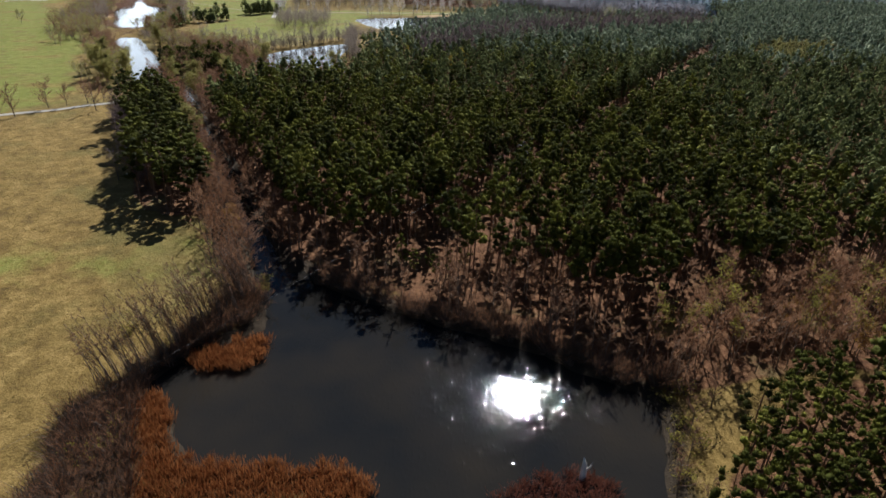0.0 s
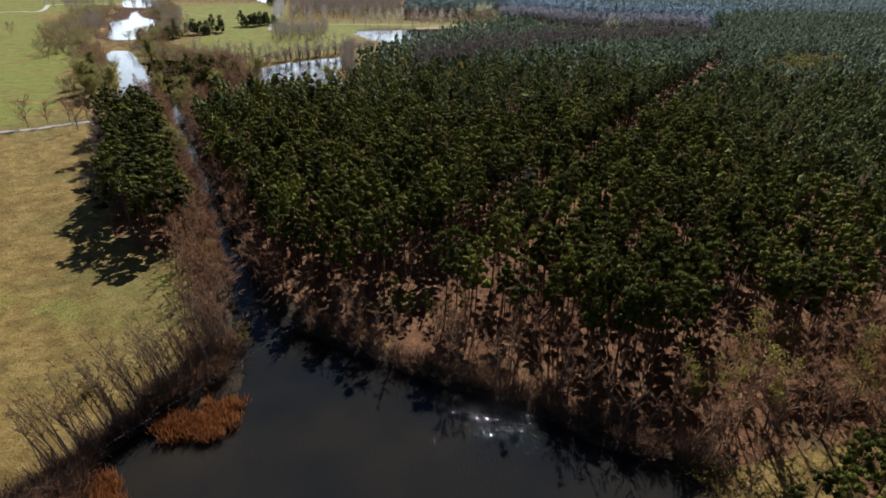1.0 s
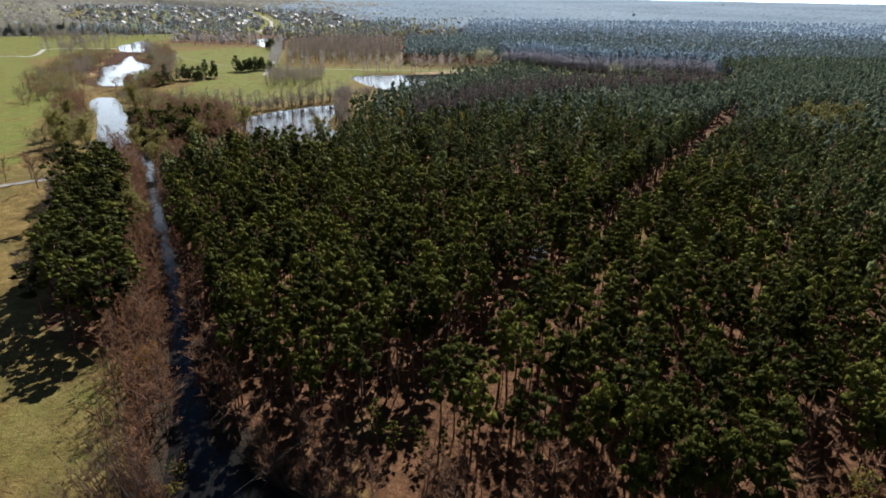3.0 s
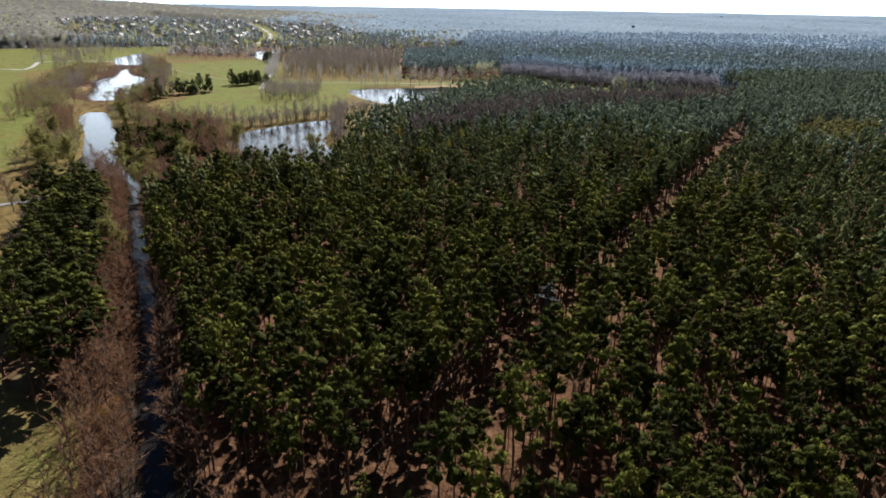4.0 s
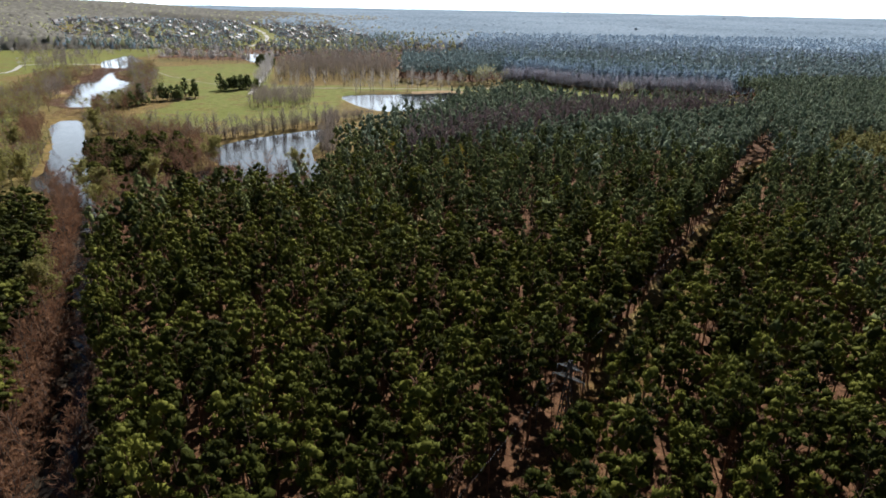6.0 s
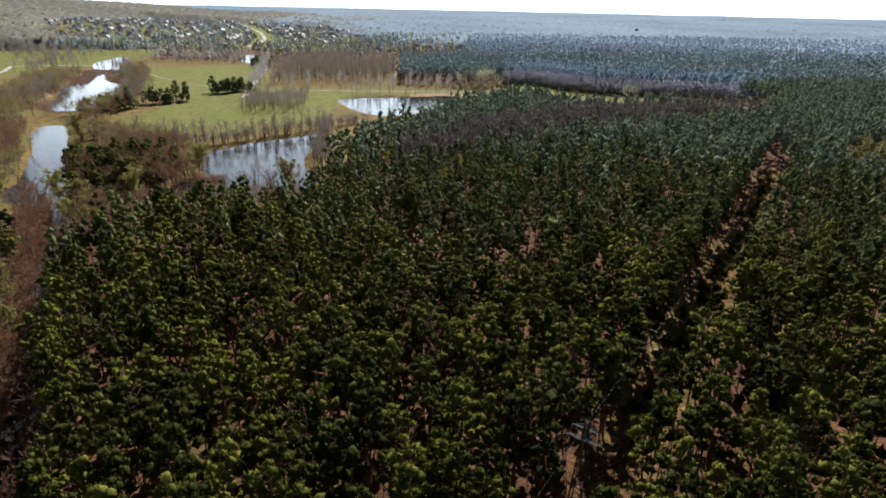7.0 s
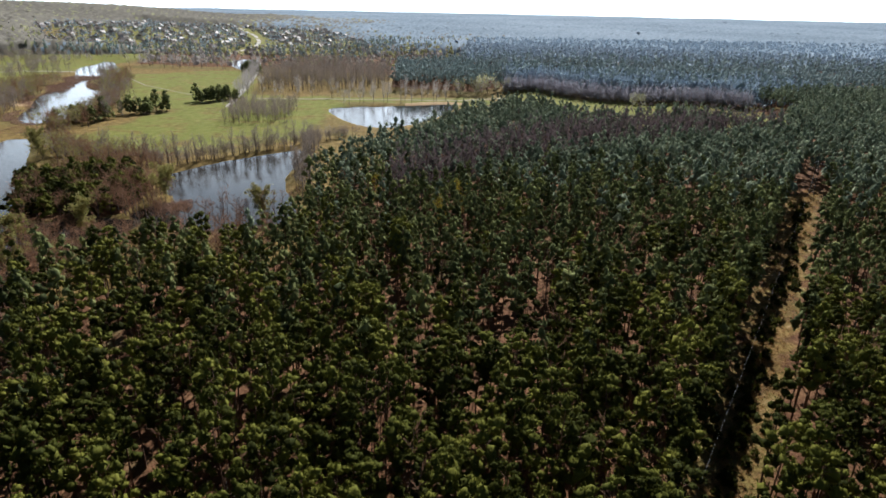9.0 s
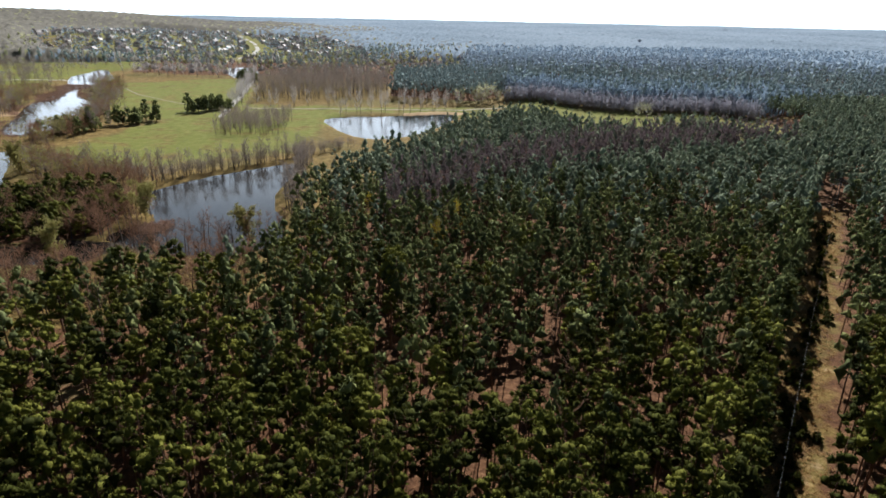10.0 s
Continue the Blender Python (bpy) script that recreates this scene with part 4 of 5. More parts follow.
bank_spots = np.concatenate([along(C + [-2.5, -1.0], 1.5, 0.4), east_bank[rng.random(len(east_bank)) < np.where(east_bank[:, 1] < 185, 0.6, 0.35)]])
wood("canal_bank_alders", bare_near, bank_spots, [BARE_BARK, TWIG_RED], "leafless alders hanging over the canal", "bare trees", scale=(0.5, 0.85), wide=(0.8, 1.1))
over_spots = np.concatenate([along(C + [-3.2, -1.2], 13.0, 0.8), along(C + [3.0, 1.2], 17.0, 0.8)])
wood("canal_bank_alders", bare_near, over_spots, BARE, "spreading leafless alders leaning across the canal", "bare trees", scale=(0.8, 1.1), wide=(1.0, 1.4))
canal_spots = np.concatenate([along(C + [-6, -2], 1.6, 1.0), along(C + [-8.5, -3], 1.9, 1.2)[5:], east_row[rng.random(len(east_row)) < np.where(east_row[:, 1] < 128, 0.8, 0.28)]])
wood("canal_alders", bare_thin, canal_spots, [BARE_BARK, TWIG_RED], "leafless reddish-brown alders lining the canal", "bare trees", scale=(0.7, 1.1), wide=(0.75, 1.05))
purple_shapes = [bare_tree(rng.uniform(9, 13), rng.uniform(2.6, 3.4), 7, 10, width=0.22, sides=3, low=0.12) for _ in range(5)]
wood("pine_wood", back_shapes, scatter(PURPLE, 6.6), [PINE_BARK, NEEDLES_BACK_HAZE], "scattered pines among leafless birches", "pine wood", scale=(0.8, 1.0))
wood("purple_wood", purple_shapes, scatter(PURPLE, 3.7), BARE_P, "strip of leafless purplish birches within the pine wood", "bare trees", scale=(1.45, 1.75), wide=(1.1, 1.4))
wood("grove_fringe", bare_mid, along([(-78, 150), (-98, 186), (-114, 215), (-121, 227)], 1.0, 2.0), BARE_P, "leafless purplish trees fringing the grove", "bare trees", scale=(0.6, 0.95))
wood("island_pines", low_pines, scatter(ISLAND, 4.6), [PINE_BARK, NEEDLES], "dark pines on the spit between the ponds", "pine grove", scale=(0.6, 0.95))
wood("island_trees", bare_mid, scatter(ISLAND, 4.2), BARE, "leafless trees on the spit between the ponds", "bare trees", scale=(0.45, 0.8))
willows = [bare_tree(rng.uniform(7.5, 9), 3.3, 13, 16, leaves=2600, leaf=0.36, low=0.12, sides=4) for _ in range(3)]
plant_singles("willow", willows, np.array([(-88, 204, 0.5), (-80, 189, 0.5), (-100.5, 252, 0.5), (-106, 262, 0.5), (-121, 279, 0.5), (-49, 294, 0.5), (-90, 318, 0.4), (-142, 279, 0.5), (-150, 276, 0.5), (-166, 372, 0.5), (-96, 280, 0.5), (-160, 292, 0.5), (-153, 283, 0.5), (-168, 302, 0.5), (-176, 325, 0.5)]), [BARE_BARK, TWIG, WILLOW], "rounded willow in first yellow-green leaf", "willow", "willows by the water", (1.1, 1.45))
wood("pond_scrub", bare_mid, along([(-190, 404), (-145, 380), (-108, 368), (-99, 379), (-86, 393), (-62, 415), (-40, 440)], 0.9, 2.2), [BARE_BARK, POPLAR], "low leafless scrub under the alder row", "scrub", scale=(0.3, 0.6), wide=(0.7, 1.1))
wood("shore_alders", slim_trees, along([(-104, 285), (-88, 293), (-72, 287), (-53, 288), (-41, 299)], 1.3, 1.8), BARE, "thin dark leafless alders standing before the pond", "bare trees", scale=(0.75, 1.1), wide=(0.8, 1.2))
wood("pond_alders", slim_trees, np.concatenate([along([(-145, 378), (-106, 366), (-99, 376), (-86, 390), (-62, 412)], 1.3, 1.6), along([(-58, 408), (-53, 380), (-51, 355), (-42, 325)], 1.0, 2)]), [BARE_BARK, POPLAR], "row of leafless alders along the pond", "bare trees", scale=(0.7, 1.15), wide=(0.8, 1.2))
wood("spit_trees", bare_mid, np.concatenate([scatter([(-108, 300), (-90, 300), (-86, 325), (-98, 345), (-114, 335)], 3.0), scatter([(-128, 270), (-96, 268), (-84, 282), (-100, 278), (-122, 274)], 3.2), scatter([(-92, 240), (-72, 250), (-42, 262), (-38, 284), (-60, 280), (-90, 276), (-102, 262)], 3.4)]), BARE, "leafless brown trees on the banks between the ponds", "bare trees", scale=(0.45, 0.85))
wood("field_hedges", bare_far, np.concatenate([along([(-700, 835), (-400, 850)], 5, 3), along([(-760, 905), (-385, 900)], 4, 4), along([(-420, 700), (-430, 850)], 6, 3)]), [BARE_BARK, FAR_TWIG_HAZE], "leafless hedges between the far fields", "hedge", scale=(0.4, 0.7))
wood("river_willows", green_mid, np.concatenate([along([(-215, 390), (-240, 420), (-275, 480), (-300, 560), (-330, 640)], 3.2, 9), along([(-195, 425), (-200, 470), (-215, 520), (-250, 600), (-290, 690)], 3.5, 6), along([(-170, 390), (-150, 370), (-128, 372)], 2.5, 5), along([(-160, 275), (-150, 290), (-172, 330)], 3, 5)]), [BARE_BARK, POPLAR, WILLOW], "willows in first yellow-green leaf along the river", "willows", scale=(0.7, 1.1), wide=(0.9, 1.3))
wood("river_wood", bare_mid, np.concatenate([along([(-520, 880), (-430, 790), (-385, 720), (-345, 640)], 2.2, 15), along([(-300, 560), (-268, 500), (-250, 455)], 1.8, 9), along([(-365, 770), (-300, 680), (-235, 570), (-192, 470)], 2.4, 6)]), [BARE_BARK, POPLAR], "leafless grey-brown trees beside the far river", "bare trees", scale=(0.7, 1.15))
wood("river_scrub", bare_mid, np.concatenate([along([(-215, 390), (-240, 420), (-275, 480), (-300, 560), (-330, 640)], 1.5, 8), along([(-195, 425), (-200, 470), (-215, 520), (-250, 600), (-290, 690)], 1.3, 5), along([(-160, 300), (-180, 340), (-205, 385)], 1.2, 5), along([(-170, 395), (-150, 375), (-128, 365), (-108, 355)], 0.9, 6), along([(-135, 345), (-118, 352)], 1.0, 6)]), BARE, "leafless brown scrub along the river", "bare trees", scale=(0.5, 0.95))
wood("field_pines", low_pines, np.concatenate([along([(-204, 455), (-188, 489), (-171, 511)], 2.6, 3.5), along([(-162, 548), (-146, 563)], 1.2, 4), along([(-195, 765), (-180, 740)], 2, 5)]), [PINE_BARK, NEEDLES_FAINT_HAZE], "dark pine clumps standing in the green field", "pine grove", scale=(0.8, 1.2), wide=(0.9, 1.3))
wood("plantation", slim_trees, scatter(PLANTATION, 5.0), [BARE_BARK, POPLAR], "brown leafless poplar plantation beyond the field", "bare trees", scale=(1.0, 1.7), wide=(0.8, 1.3))
wood("young_orchard", bare_mid, scatter([(-120, 461), (-84, 472), (-90, 525), (-131, 520)], 3.9, 0.7), [BARE_BARK, POPLAR], "young leafless trees planted in the field", "bare trees", scale=(0.55, 1.0), wide=(0.6, 1.0))
wood("field_edge_trees", bare_mid, np.concatenate([along([(-330, 800), (-260, 790), (-190, 775)], 2.2, 8), along([(-140, 560), (-160, 650), (-185, 770)], 4, 2), along([(-130, 575), (20, 592)], 7, 2), along([(-71, 525), (-56, 552), (10, 572)], 6, 2)]), [BARE_BARK, FAR_TWIG_HAZE], "leafless trees at the edge of the field", "bare trees", scale=(0.9, 1.4))
road_trees = [bare_tree(rng.uniform(8.5, 11), rng.uniform(3.6, 4.6), 14, 22, width=0.11, low=0.14, sides=5, thick=1.5) for _ in range(5)]
road_spots = np.array([(-184, 228), (-178, 225), (-171, 231), (-160, 216), (-157, 220), (-152, 233), (-147, 237), (-132, 230), (-141, 241), (-137, 246), (-195, 226)], float)
plant_singles("roadside_tree", road_trees, np.column_stack([road_spots, np.full(len(road_spots), 0.55)]), BARE, "dark leafless spreading tree beside the gravel track", "tree", "trees by the track", (0.75, 1.1))
golden = [bare_tree(rng.uniform(10.5, 12), 2.7, 12, 18, leaves=1300, leaf=0.25, low=0.25, sides=4) for _ in range(3)]
plant_singles("yellow_tree", golden, np.array([(-17, 306, 0.6), (11, 297, 0.6), (5, 283, 0.6)]), [BARE_BARK, TWIG, GOLD], "tree with golden buds among dark pines", "tree", "golden trees in the pine wood", (1.1, 1.3))

# ---- far woods ----
FAR_PINES = [(60, 640), (96, 690), (118, 600), (160, 592), (206, 592), (230, 562), (300, 588), (420, 560), (900, 560), (1300, 1300), (500, 1300), (60, 1250), (20, 800)]
far = scatter(FAR_PINES, 7.0, keep=lambda x, y: (x < 0.8 * y + 20) & (rng.random(x.shape) < 1.25 - y / 1900))
# Distance decides which haze colour a tree's needles get.
deep = far[:, 1] + rng.normal(size=len(far)) * 70 > 830
wood("far_pine_wood", far_shapes, far[~deep], [BARE_BARK, NEEDLES_DEEP_HAZE], "distant dark pine forest behind the clearing", "pine wood", wide=(1.1, 1.4))
wood("far_pine_wood", far_shapes, far[deep], [BARE_BARK, NEEDLES_FAR_HAZE], "distant pine forest reaching towards the horizon, haze in its colour", "pine wood", wide=(1.4, 1.9))
FAR_FRONT = [(60, 640), (88, 652), (108, 615), (135, 592), (160, 590), (206, 590), (228, 562)]
wall = np.concatenate([along(FAR_FRONT, 2.2, 1.5) + [0, 3 * k, 0] for k in (1, 2, 4)] + [scatter(FAR_FRONT + [(300, 588), (300, 650), (60, 730)], 4.2)])
wall_shapes = [crown_of(rng.uniform(14.5, 18), 0.82, 1.7, 5, 1.75, 4, 1, foot=0.2, trunk=0.3, slim=1.4, flat=1.15) for _ in range(8)]
# The palest haze needles lighten this shaded forest front.
wood("far_wood_edge", wall_shapes, wall, [BARE_BARK, NEEDLES_FAR_HAZE], "dense front of the distant pine forest, haze in its colour", "pine wood", scale=(0.8, 1.05), wide=(0.7, 0.9))
# Rows of haze-coloured birches, added to cover the shaded front of the forest.
wood("far_edge_birches", purple_shapes, np.concatenate([along(FAR_FRONT, 0.7, 1.5) - [3, 11, 0], along(FAR_FRONT, 0.8, 1.2) - [1, 5, 0], along(FAR_FRONT, 1.2, 1.2) + [0, 6, 0]]), [ALDER_BARK, TWIG_HAZE], "leafless birches screening the distant pines, mauve haze in their colour", "bare trees", scale=(0.8, 1.15), wide=(0.9, 1.2))
plant_singles("far_budding_tree", green_mid, np.concatenate([along([(14, 604), (44, 612), (58, 628)], 6, 4), along([(-30, 800), (30, 830), (110, 890)], 11, 9), np.array([(144, 562, 0.5), (151, 564, 0.5)])]), [BARE_BARK, FAR_TWIG_HAZE, FAR_SPRING_HAZE], "yellow-green budding tree beyond the clearing, haze in its colour", "tree", "budding trees beyond the clearing", (1.1, 1.5))
wood("side_pine_wood", far_shapes, scatter([(420, 105), (420, 560), (900, 560), (600, 105)], 7.2, keep=lambda x, y: x < 0.8 * y + 20), [PINE_BARK, NEEDLES_DEEP_HAZE], "distant dark pine forest", "pine wood", wide=(1.1, 1.5))
far_mix = [crown_of(rng.uniform(9, 14), 0.7, 2.5, 2, 3.2, 4, 4, m, trunk=0.25, slim=1.6, flat=0.9) for m in (1, 1, 2, 1, 2, 1, 2)]
STREET = [(-290, 985), (-300, 1150), (-335, 1300), (-400, 1500), (-480, 1700), (-560, 1900)]


def off_street(x, y):
    s = np.array(STREET, float)
    return np.abs(x - np.interp(y, s[:, 1], s[:, 0])) > 16


MIX_N = [(-1300, 1020), (-370, 1000), (-330, 812), (-170, 800), (20, 800), (60, 1250), (0, 1300), (-1300, 1300)]
wood("far_mixed_wood", far_mix, scatter(MIX_N, 15.5, avoid=[TOWN], keep=lambda x, y: x > -0.85 * y - 20), [BARE_BARK, FAR_TWIG_HAZE, FAR_SPRING_HAZE], "distant mixed wood, half leafless, around the town", "mixed wood", scale=(0.8, 1.3))
wood("dark_wood", far_shapes, np.concatenate([scatter([(-36, 625), (31, 606), (60, 640), (20, 800), (-40, 760)], 5), scatter([(-500, 880), (-100, 800), (60, 1250), (-120, 1250), (-150, 960), (-480, 960)], 15)]), [PINE_BARK, NEEDLES_DEEP_HAZE], "dark conifers beyond the field", "pine wood", scale=(0.8, 1.1))


wood("town_trees", far_mix, scatter(TOWN, 18.0, 0.6, keep=off_street), [BARE_BARK, FAR_TWIG_HAZE, NEEDLES_FAR_HAZE], "scattered trees between the houses of the town", "mixed wood", scale=(0.45, 0.8))


def canopy():
    """The roof of the forest far out, as one uneven sheet: pines ahead, half-leafless mixed wood on the western hills,
    with haze in its colours.
    """
    r = np.geomspace(1040, 4850, 200)
    a = np.radians(np.linspace(-46, 46, 480))
    R, A = np.meshgrid(r, a, indexing="ij")
    R = R * (1 + 0.0022 * rng.normal(size=R.shape))
    X, Y = R * np.sin(A), R * np.cos(A)
    town = soft_mask(X, Y, [TOWN], 50)
    Z = hills(X, Y) + 16 - 22 * town + rng.normal(size=X.shape) * 1.9 * (1 - town) * smoothstep(R, 6500, 1500) + 2.0 * np.sin(X * 0.011) * np.sin(Y * 0.006)
    Z[0] = hills(X[0], Y[0]) - 1
    Z[1:4] -= np.array([[9.0], [5.0], [2.0]])
    nr, na = X.shape
    i = np.arange(nr * na).reshape(nr, na)
    Q = np.stack([i[:-1, :-1], i[1:, :-1], i[1:, 1:], i[:-1, 1:]], -1).reshape(-1, 4)
    tint = (0.5 + 0.3 * np.sin(X * 0.008 + 2 * np.sin(Y * 0.003)) * np.sin(Y * 0.004 + 1) + 0.16 * rng.normal(size=X.shape))[:-1, :-1].ravel()
    west = (-0.16 * Y - X + 90 * np.sin(Y * 0.006) + 80 * np.sin(X * 0.017) + 130 * rng.normal(size=X.shape) > 60) & (Y < 2900)
    kind = np.where(west, np.where(rng.random(X.shape) < 0.09, 2, 1), 0)[:-1, :-1].ravel()
    me = quad_mesh("forest_canopy", np.stack([X, Y, Z], -1).reshape(-1, 3), Q, [CANOPY_HAZE, HILL_WOOD_HAZE, FAR_SPRING_HAZE], kind, tint)
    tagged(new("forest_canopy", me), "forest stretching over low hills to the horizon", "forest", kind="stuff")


canopy()

# ---- reeds ----
reed_tufts = []
for _ in range(6):
    s = Shape()
    k = 26
    b = np.column_stack([rng.normal(size=(k, 2)) * 0.35, np.zeros(k)])
    w = np.column_stack([rng.normal(size=(k, 2)) * 0.22, np.ones(k)])
    s.kites(b, w, 1.3 + 0.9 * rng.random(k), 0.09, 0, 0.7)
    reed_tufts.append(s.done())


def reed_spots(poly, gap):
    p = scatter(poly, gap)
    q = np.array(poly, float)
    x, y = np.meshgrid(np.arange(q[:, 0].min(), q[:, 0].max(), gap), np.arange(q[:, 1].min(), q[:, 1].max(), gap))
    x, y = x.ravel() + rng.normal(size=x.size) * gap * 0.4, y.ravel() + rng.normal(size=x.size) * gap * 0.4
    ok = edge_distance(x, y, q) > rng.normal(size=x.size) * 0.55 + 0.7 * np.sin(x * 0.9 + 1.3 * np.sin(y * 0.7)) * np.sin(y * 1.1) - 0.2
    return np.column_stack([x[ok], y[ok], np.full(ok.sum(), 0.0)])


REEDS_WEST = [(-44, 68), (-41, 69.5), (-38.5, 66.5), (-37, 62), (-33, 57), (-29, 56.5), (-22, 55.5), (-16, 56), (-9, 55.5), (-6.5, 51), (-9, 44), (-32, 42), (-36, 51), (-41, 60)]
REEDS_SPIT = [(-39, 79), (-35, 81.5), (-29, 84.5), (-27.5, 79), (-31, 76), (-36, 76)]
REEDS_SOUTH = [(6, 48), (9, 52), (13, 54.5), (18, 56.5), (22, 56.5), (24.5, 54), (25, 46), (10, 44)]
wood("reed_bed", reed_tufts, np.concatenate([reed_spots(REEDS_WEST, 0.62), reed_spots(REEDS_SPIT, 0.6)]), [REED], "dense rust-brown dry reeds in the pond's margin", "reeds", scale=(0.6, 1.15))
wood("reed_bed", reed_tufts, reed_spots(REEDS_SOUTH, 0.75), [REED_DARK], "sparse dark red reeds at the pond's southern edge", "reeds", scale=(0.3, 0.6))
x, y = np.meshgrid(np.arange(-330, -210, 2.3), np.arange(450, 720, 2.3))
x, y = (x + rng.normal(size=x.shape) * 0.8).ravel(), (y + rng.normal(size=y.shape) * 0.8).ravel()
rim = edge_distance(x, y, smooth(RIVER, 2))
ok = (rim < 0) & (rim > -5 + 4 * np.sin(y * 0.09))
river_rim = np.column_stack([x[ok], y[ok], land(x[ok].copy(), y[ok]) - 0.1])
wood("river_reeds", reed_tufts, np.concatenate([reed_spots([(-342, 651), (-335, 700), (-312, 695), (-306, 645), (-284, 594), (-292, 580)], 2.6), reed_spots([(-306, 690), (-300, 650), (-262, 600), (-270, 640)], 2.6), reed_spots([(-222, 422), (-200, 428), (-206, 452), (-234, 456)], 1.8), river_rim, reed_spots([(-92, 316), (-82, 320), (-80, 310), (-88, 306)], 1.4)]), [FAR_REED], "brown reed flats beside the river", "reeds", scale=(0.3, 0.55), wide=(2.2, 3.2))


# ---- power line ----
def part(name, bm, mat, parent, label=""):
    me = bpy.data.meshes.new(name)
    bm.to_mesh(me)
    bm.free()
    me.materials.append(mat)
    ob = new(name, me)
    ob.parent = parent
    if label:
        tagged(ob, label)
    return ob


def rod(bm, a, b, w):
    a, b = Vector(a), Vector(b)
    d = (b - a)
    m = Matrix.Translation((a + b) / 2) @ d.to_track_quat('Z', 'Y').to_matrix().to_4x4() @ Matrix.Diagonal((w, w, d.length, 1))
    bmesh.ops.create_cube(bm, size=1, matrix=m)


PYLON_H, LINE_DIR = 14.4, math.degrees(math.atan2(0.671, 1.0))


def lattice_pylon():
    root = tagged(new("pylon"), "grey lattice steel pylon standing in the forest clearing", "pylon", "pylons of the power line")
    half = lambda z: 0.85 * (1 - z / PYLON_H) + 0.22
    for sx, sy in ((1, 1), (1, -1), (-1, 1), (-1, -1)):
        bm = bmesh.new()
        rod(bm, (sx * half(0), sy * half(0), -0.3), (sx * half(PYLON_H), sy * half(PYLON_H), PYLON_H), 0.13)
        part("leg", bm, STEEL, root)
    zs = np.linspace(0.4, PYLON_H - 0.3, 12)
    for ax in range(4):
        bm = bmesh.new()
        for k in range(len(zs) - 1):
            a, b = half(zs[k]), half(zs[k + 1])
            pts = [(-a, -a, zs[k]), (b, -b, zs[k + 1])] if k % 2 else [(a, -a, zs[k]), (-b, -b, zs[k + 1])]
            m = Matrix.Rotation(ax * math.pi / 2, 4, 'Z')
            rod(bm, m @ Vector(pts[0]), m @ Vector(pts[1]), 0.07)
        part("bracing", bm, STEEL, root)
    for z, reach in ((PYLON_H - 1.2, 1.9), (PYLON_H - 3.0, 2.5)):
        bm = bmesh.new()
        rod(bm, (-reach, 0, z), (reach, 0, z), 0.09)
        arm = part("crossarm", bm, STEEL, root)
        for s in (-1, 1):
            for o in (-0.3, 0.3):
                for up in (0.05, 0.7):
                    bm = bmesh.new()
                    rod(bm, (0, o, z + up), (s * reach, 0, z + 0.02), 0.06)
                    part("strut", bm, STEEL, arm)
        for s in (-1, 1):
            bm = bmesh.new()
            rod(bm, (s * reach, 0, z), (s * reach, 0, z - 0.7), 0.12)
            part("insulator", bm, WOOD, arm, "pale ribbed insulator")
    return root


pylon = lattice_pylon()
pylon_at = [(-101.0, -31.0), (23.1, 152.5), (146.0, 337.0)]
pylon.matrix_basis = pose(23.1, 152.5, 0.6, 0, 0, -LINE_DIR)
copy_thing(pylon, pose(146, 337, 0.6, 0, 0, -LINE_DIR))


def wire(a, b, sag):
    cu = bpy.data.curves.new("wire", 'CURVE')
    cu.dimensions, cu.bevel_depth, cu.bevel_resolution = '3D', 0.009, 1
    sp = cu.splines.new('POLY')
    sp.points.add(24)
    for k in range(25):
        t = k / 24
        p = Vector(a).lerp(Vector(b), t)
        sp.points[k].co = (p.x, p.y, p.z - sag * 4 * t * (1 - t), 1)
    cu.materials.append(WIRE)
    tagged(new("power_line_wire", cu), "thin sagging aluminium wire between two pylons", "wire", "wires of the power line")


for (x0, y0), (x1, y1) in zip(pylon_at[:-1], pylon_at[1:]):
    wire((x0, y0, 0.6 + PYLON_H), (x1, y1, 0.6 + PYLON_H), 4.0)


# ---- young spruces in the clearing ----
def spruce(h=1.6):
    s = Shape()
    s.tube([(0, 0, 0), (0, 0, h)], [0.05, 0.01], 4, 0)
    for k in range(9):
        u = k / 9
        n_ = 8
        a = rng.random(n_) * 6.283
        w = np.column_stack([np.cos(a), np.sin(a), np.full(n_, 0.15 + 0.3 * u)])
        s.kites(np.tile([(0, 0, h * (0.08 + 0.85 * u))], (n_, 1)), w, h * 0.5 * (1.05 - u), h * 0.22 * (1.1 - u), 1)
    return s.done()


spruces = [spruce(rng.uniform(1.8, 2.8)) for _ in range(4)]
ys = rng.uniform(160, 325, 170)
xs = line_x(ys) + np.where(rng.random(170) < 0.7, rng.uniform(-1.5, 1.8, 170), rng.uniform(-5, 5, 170))
plant_singles("young_spruce", spruces, np.column_stack([xs, ys, land(xs.copy(), ys)]), PINE_MATS, "small dark green spruce planted in the clearing", "spruce", "young spruces under the power line", (0.7, 1.2))


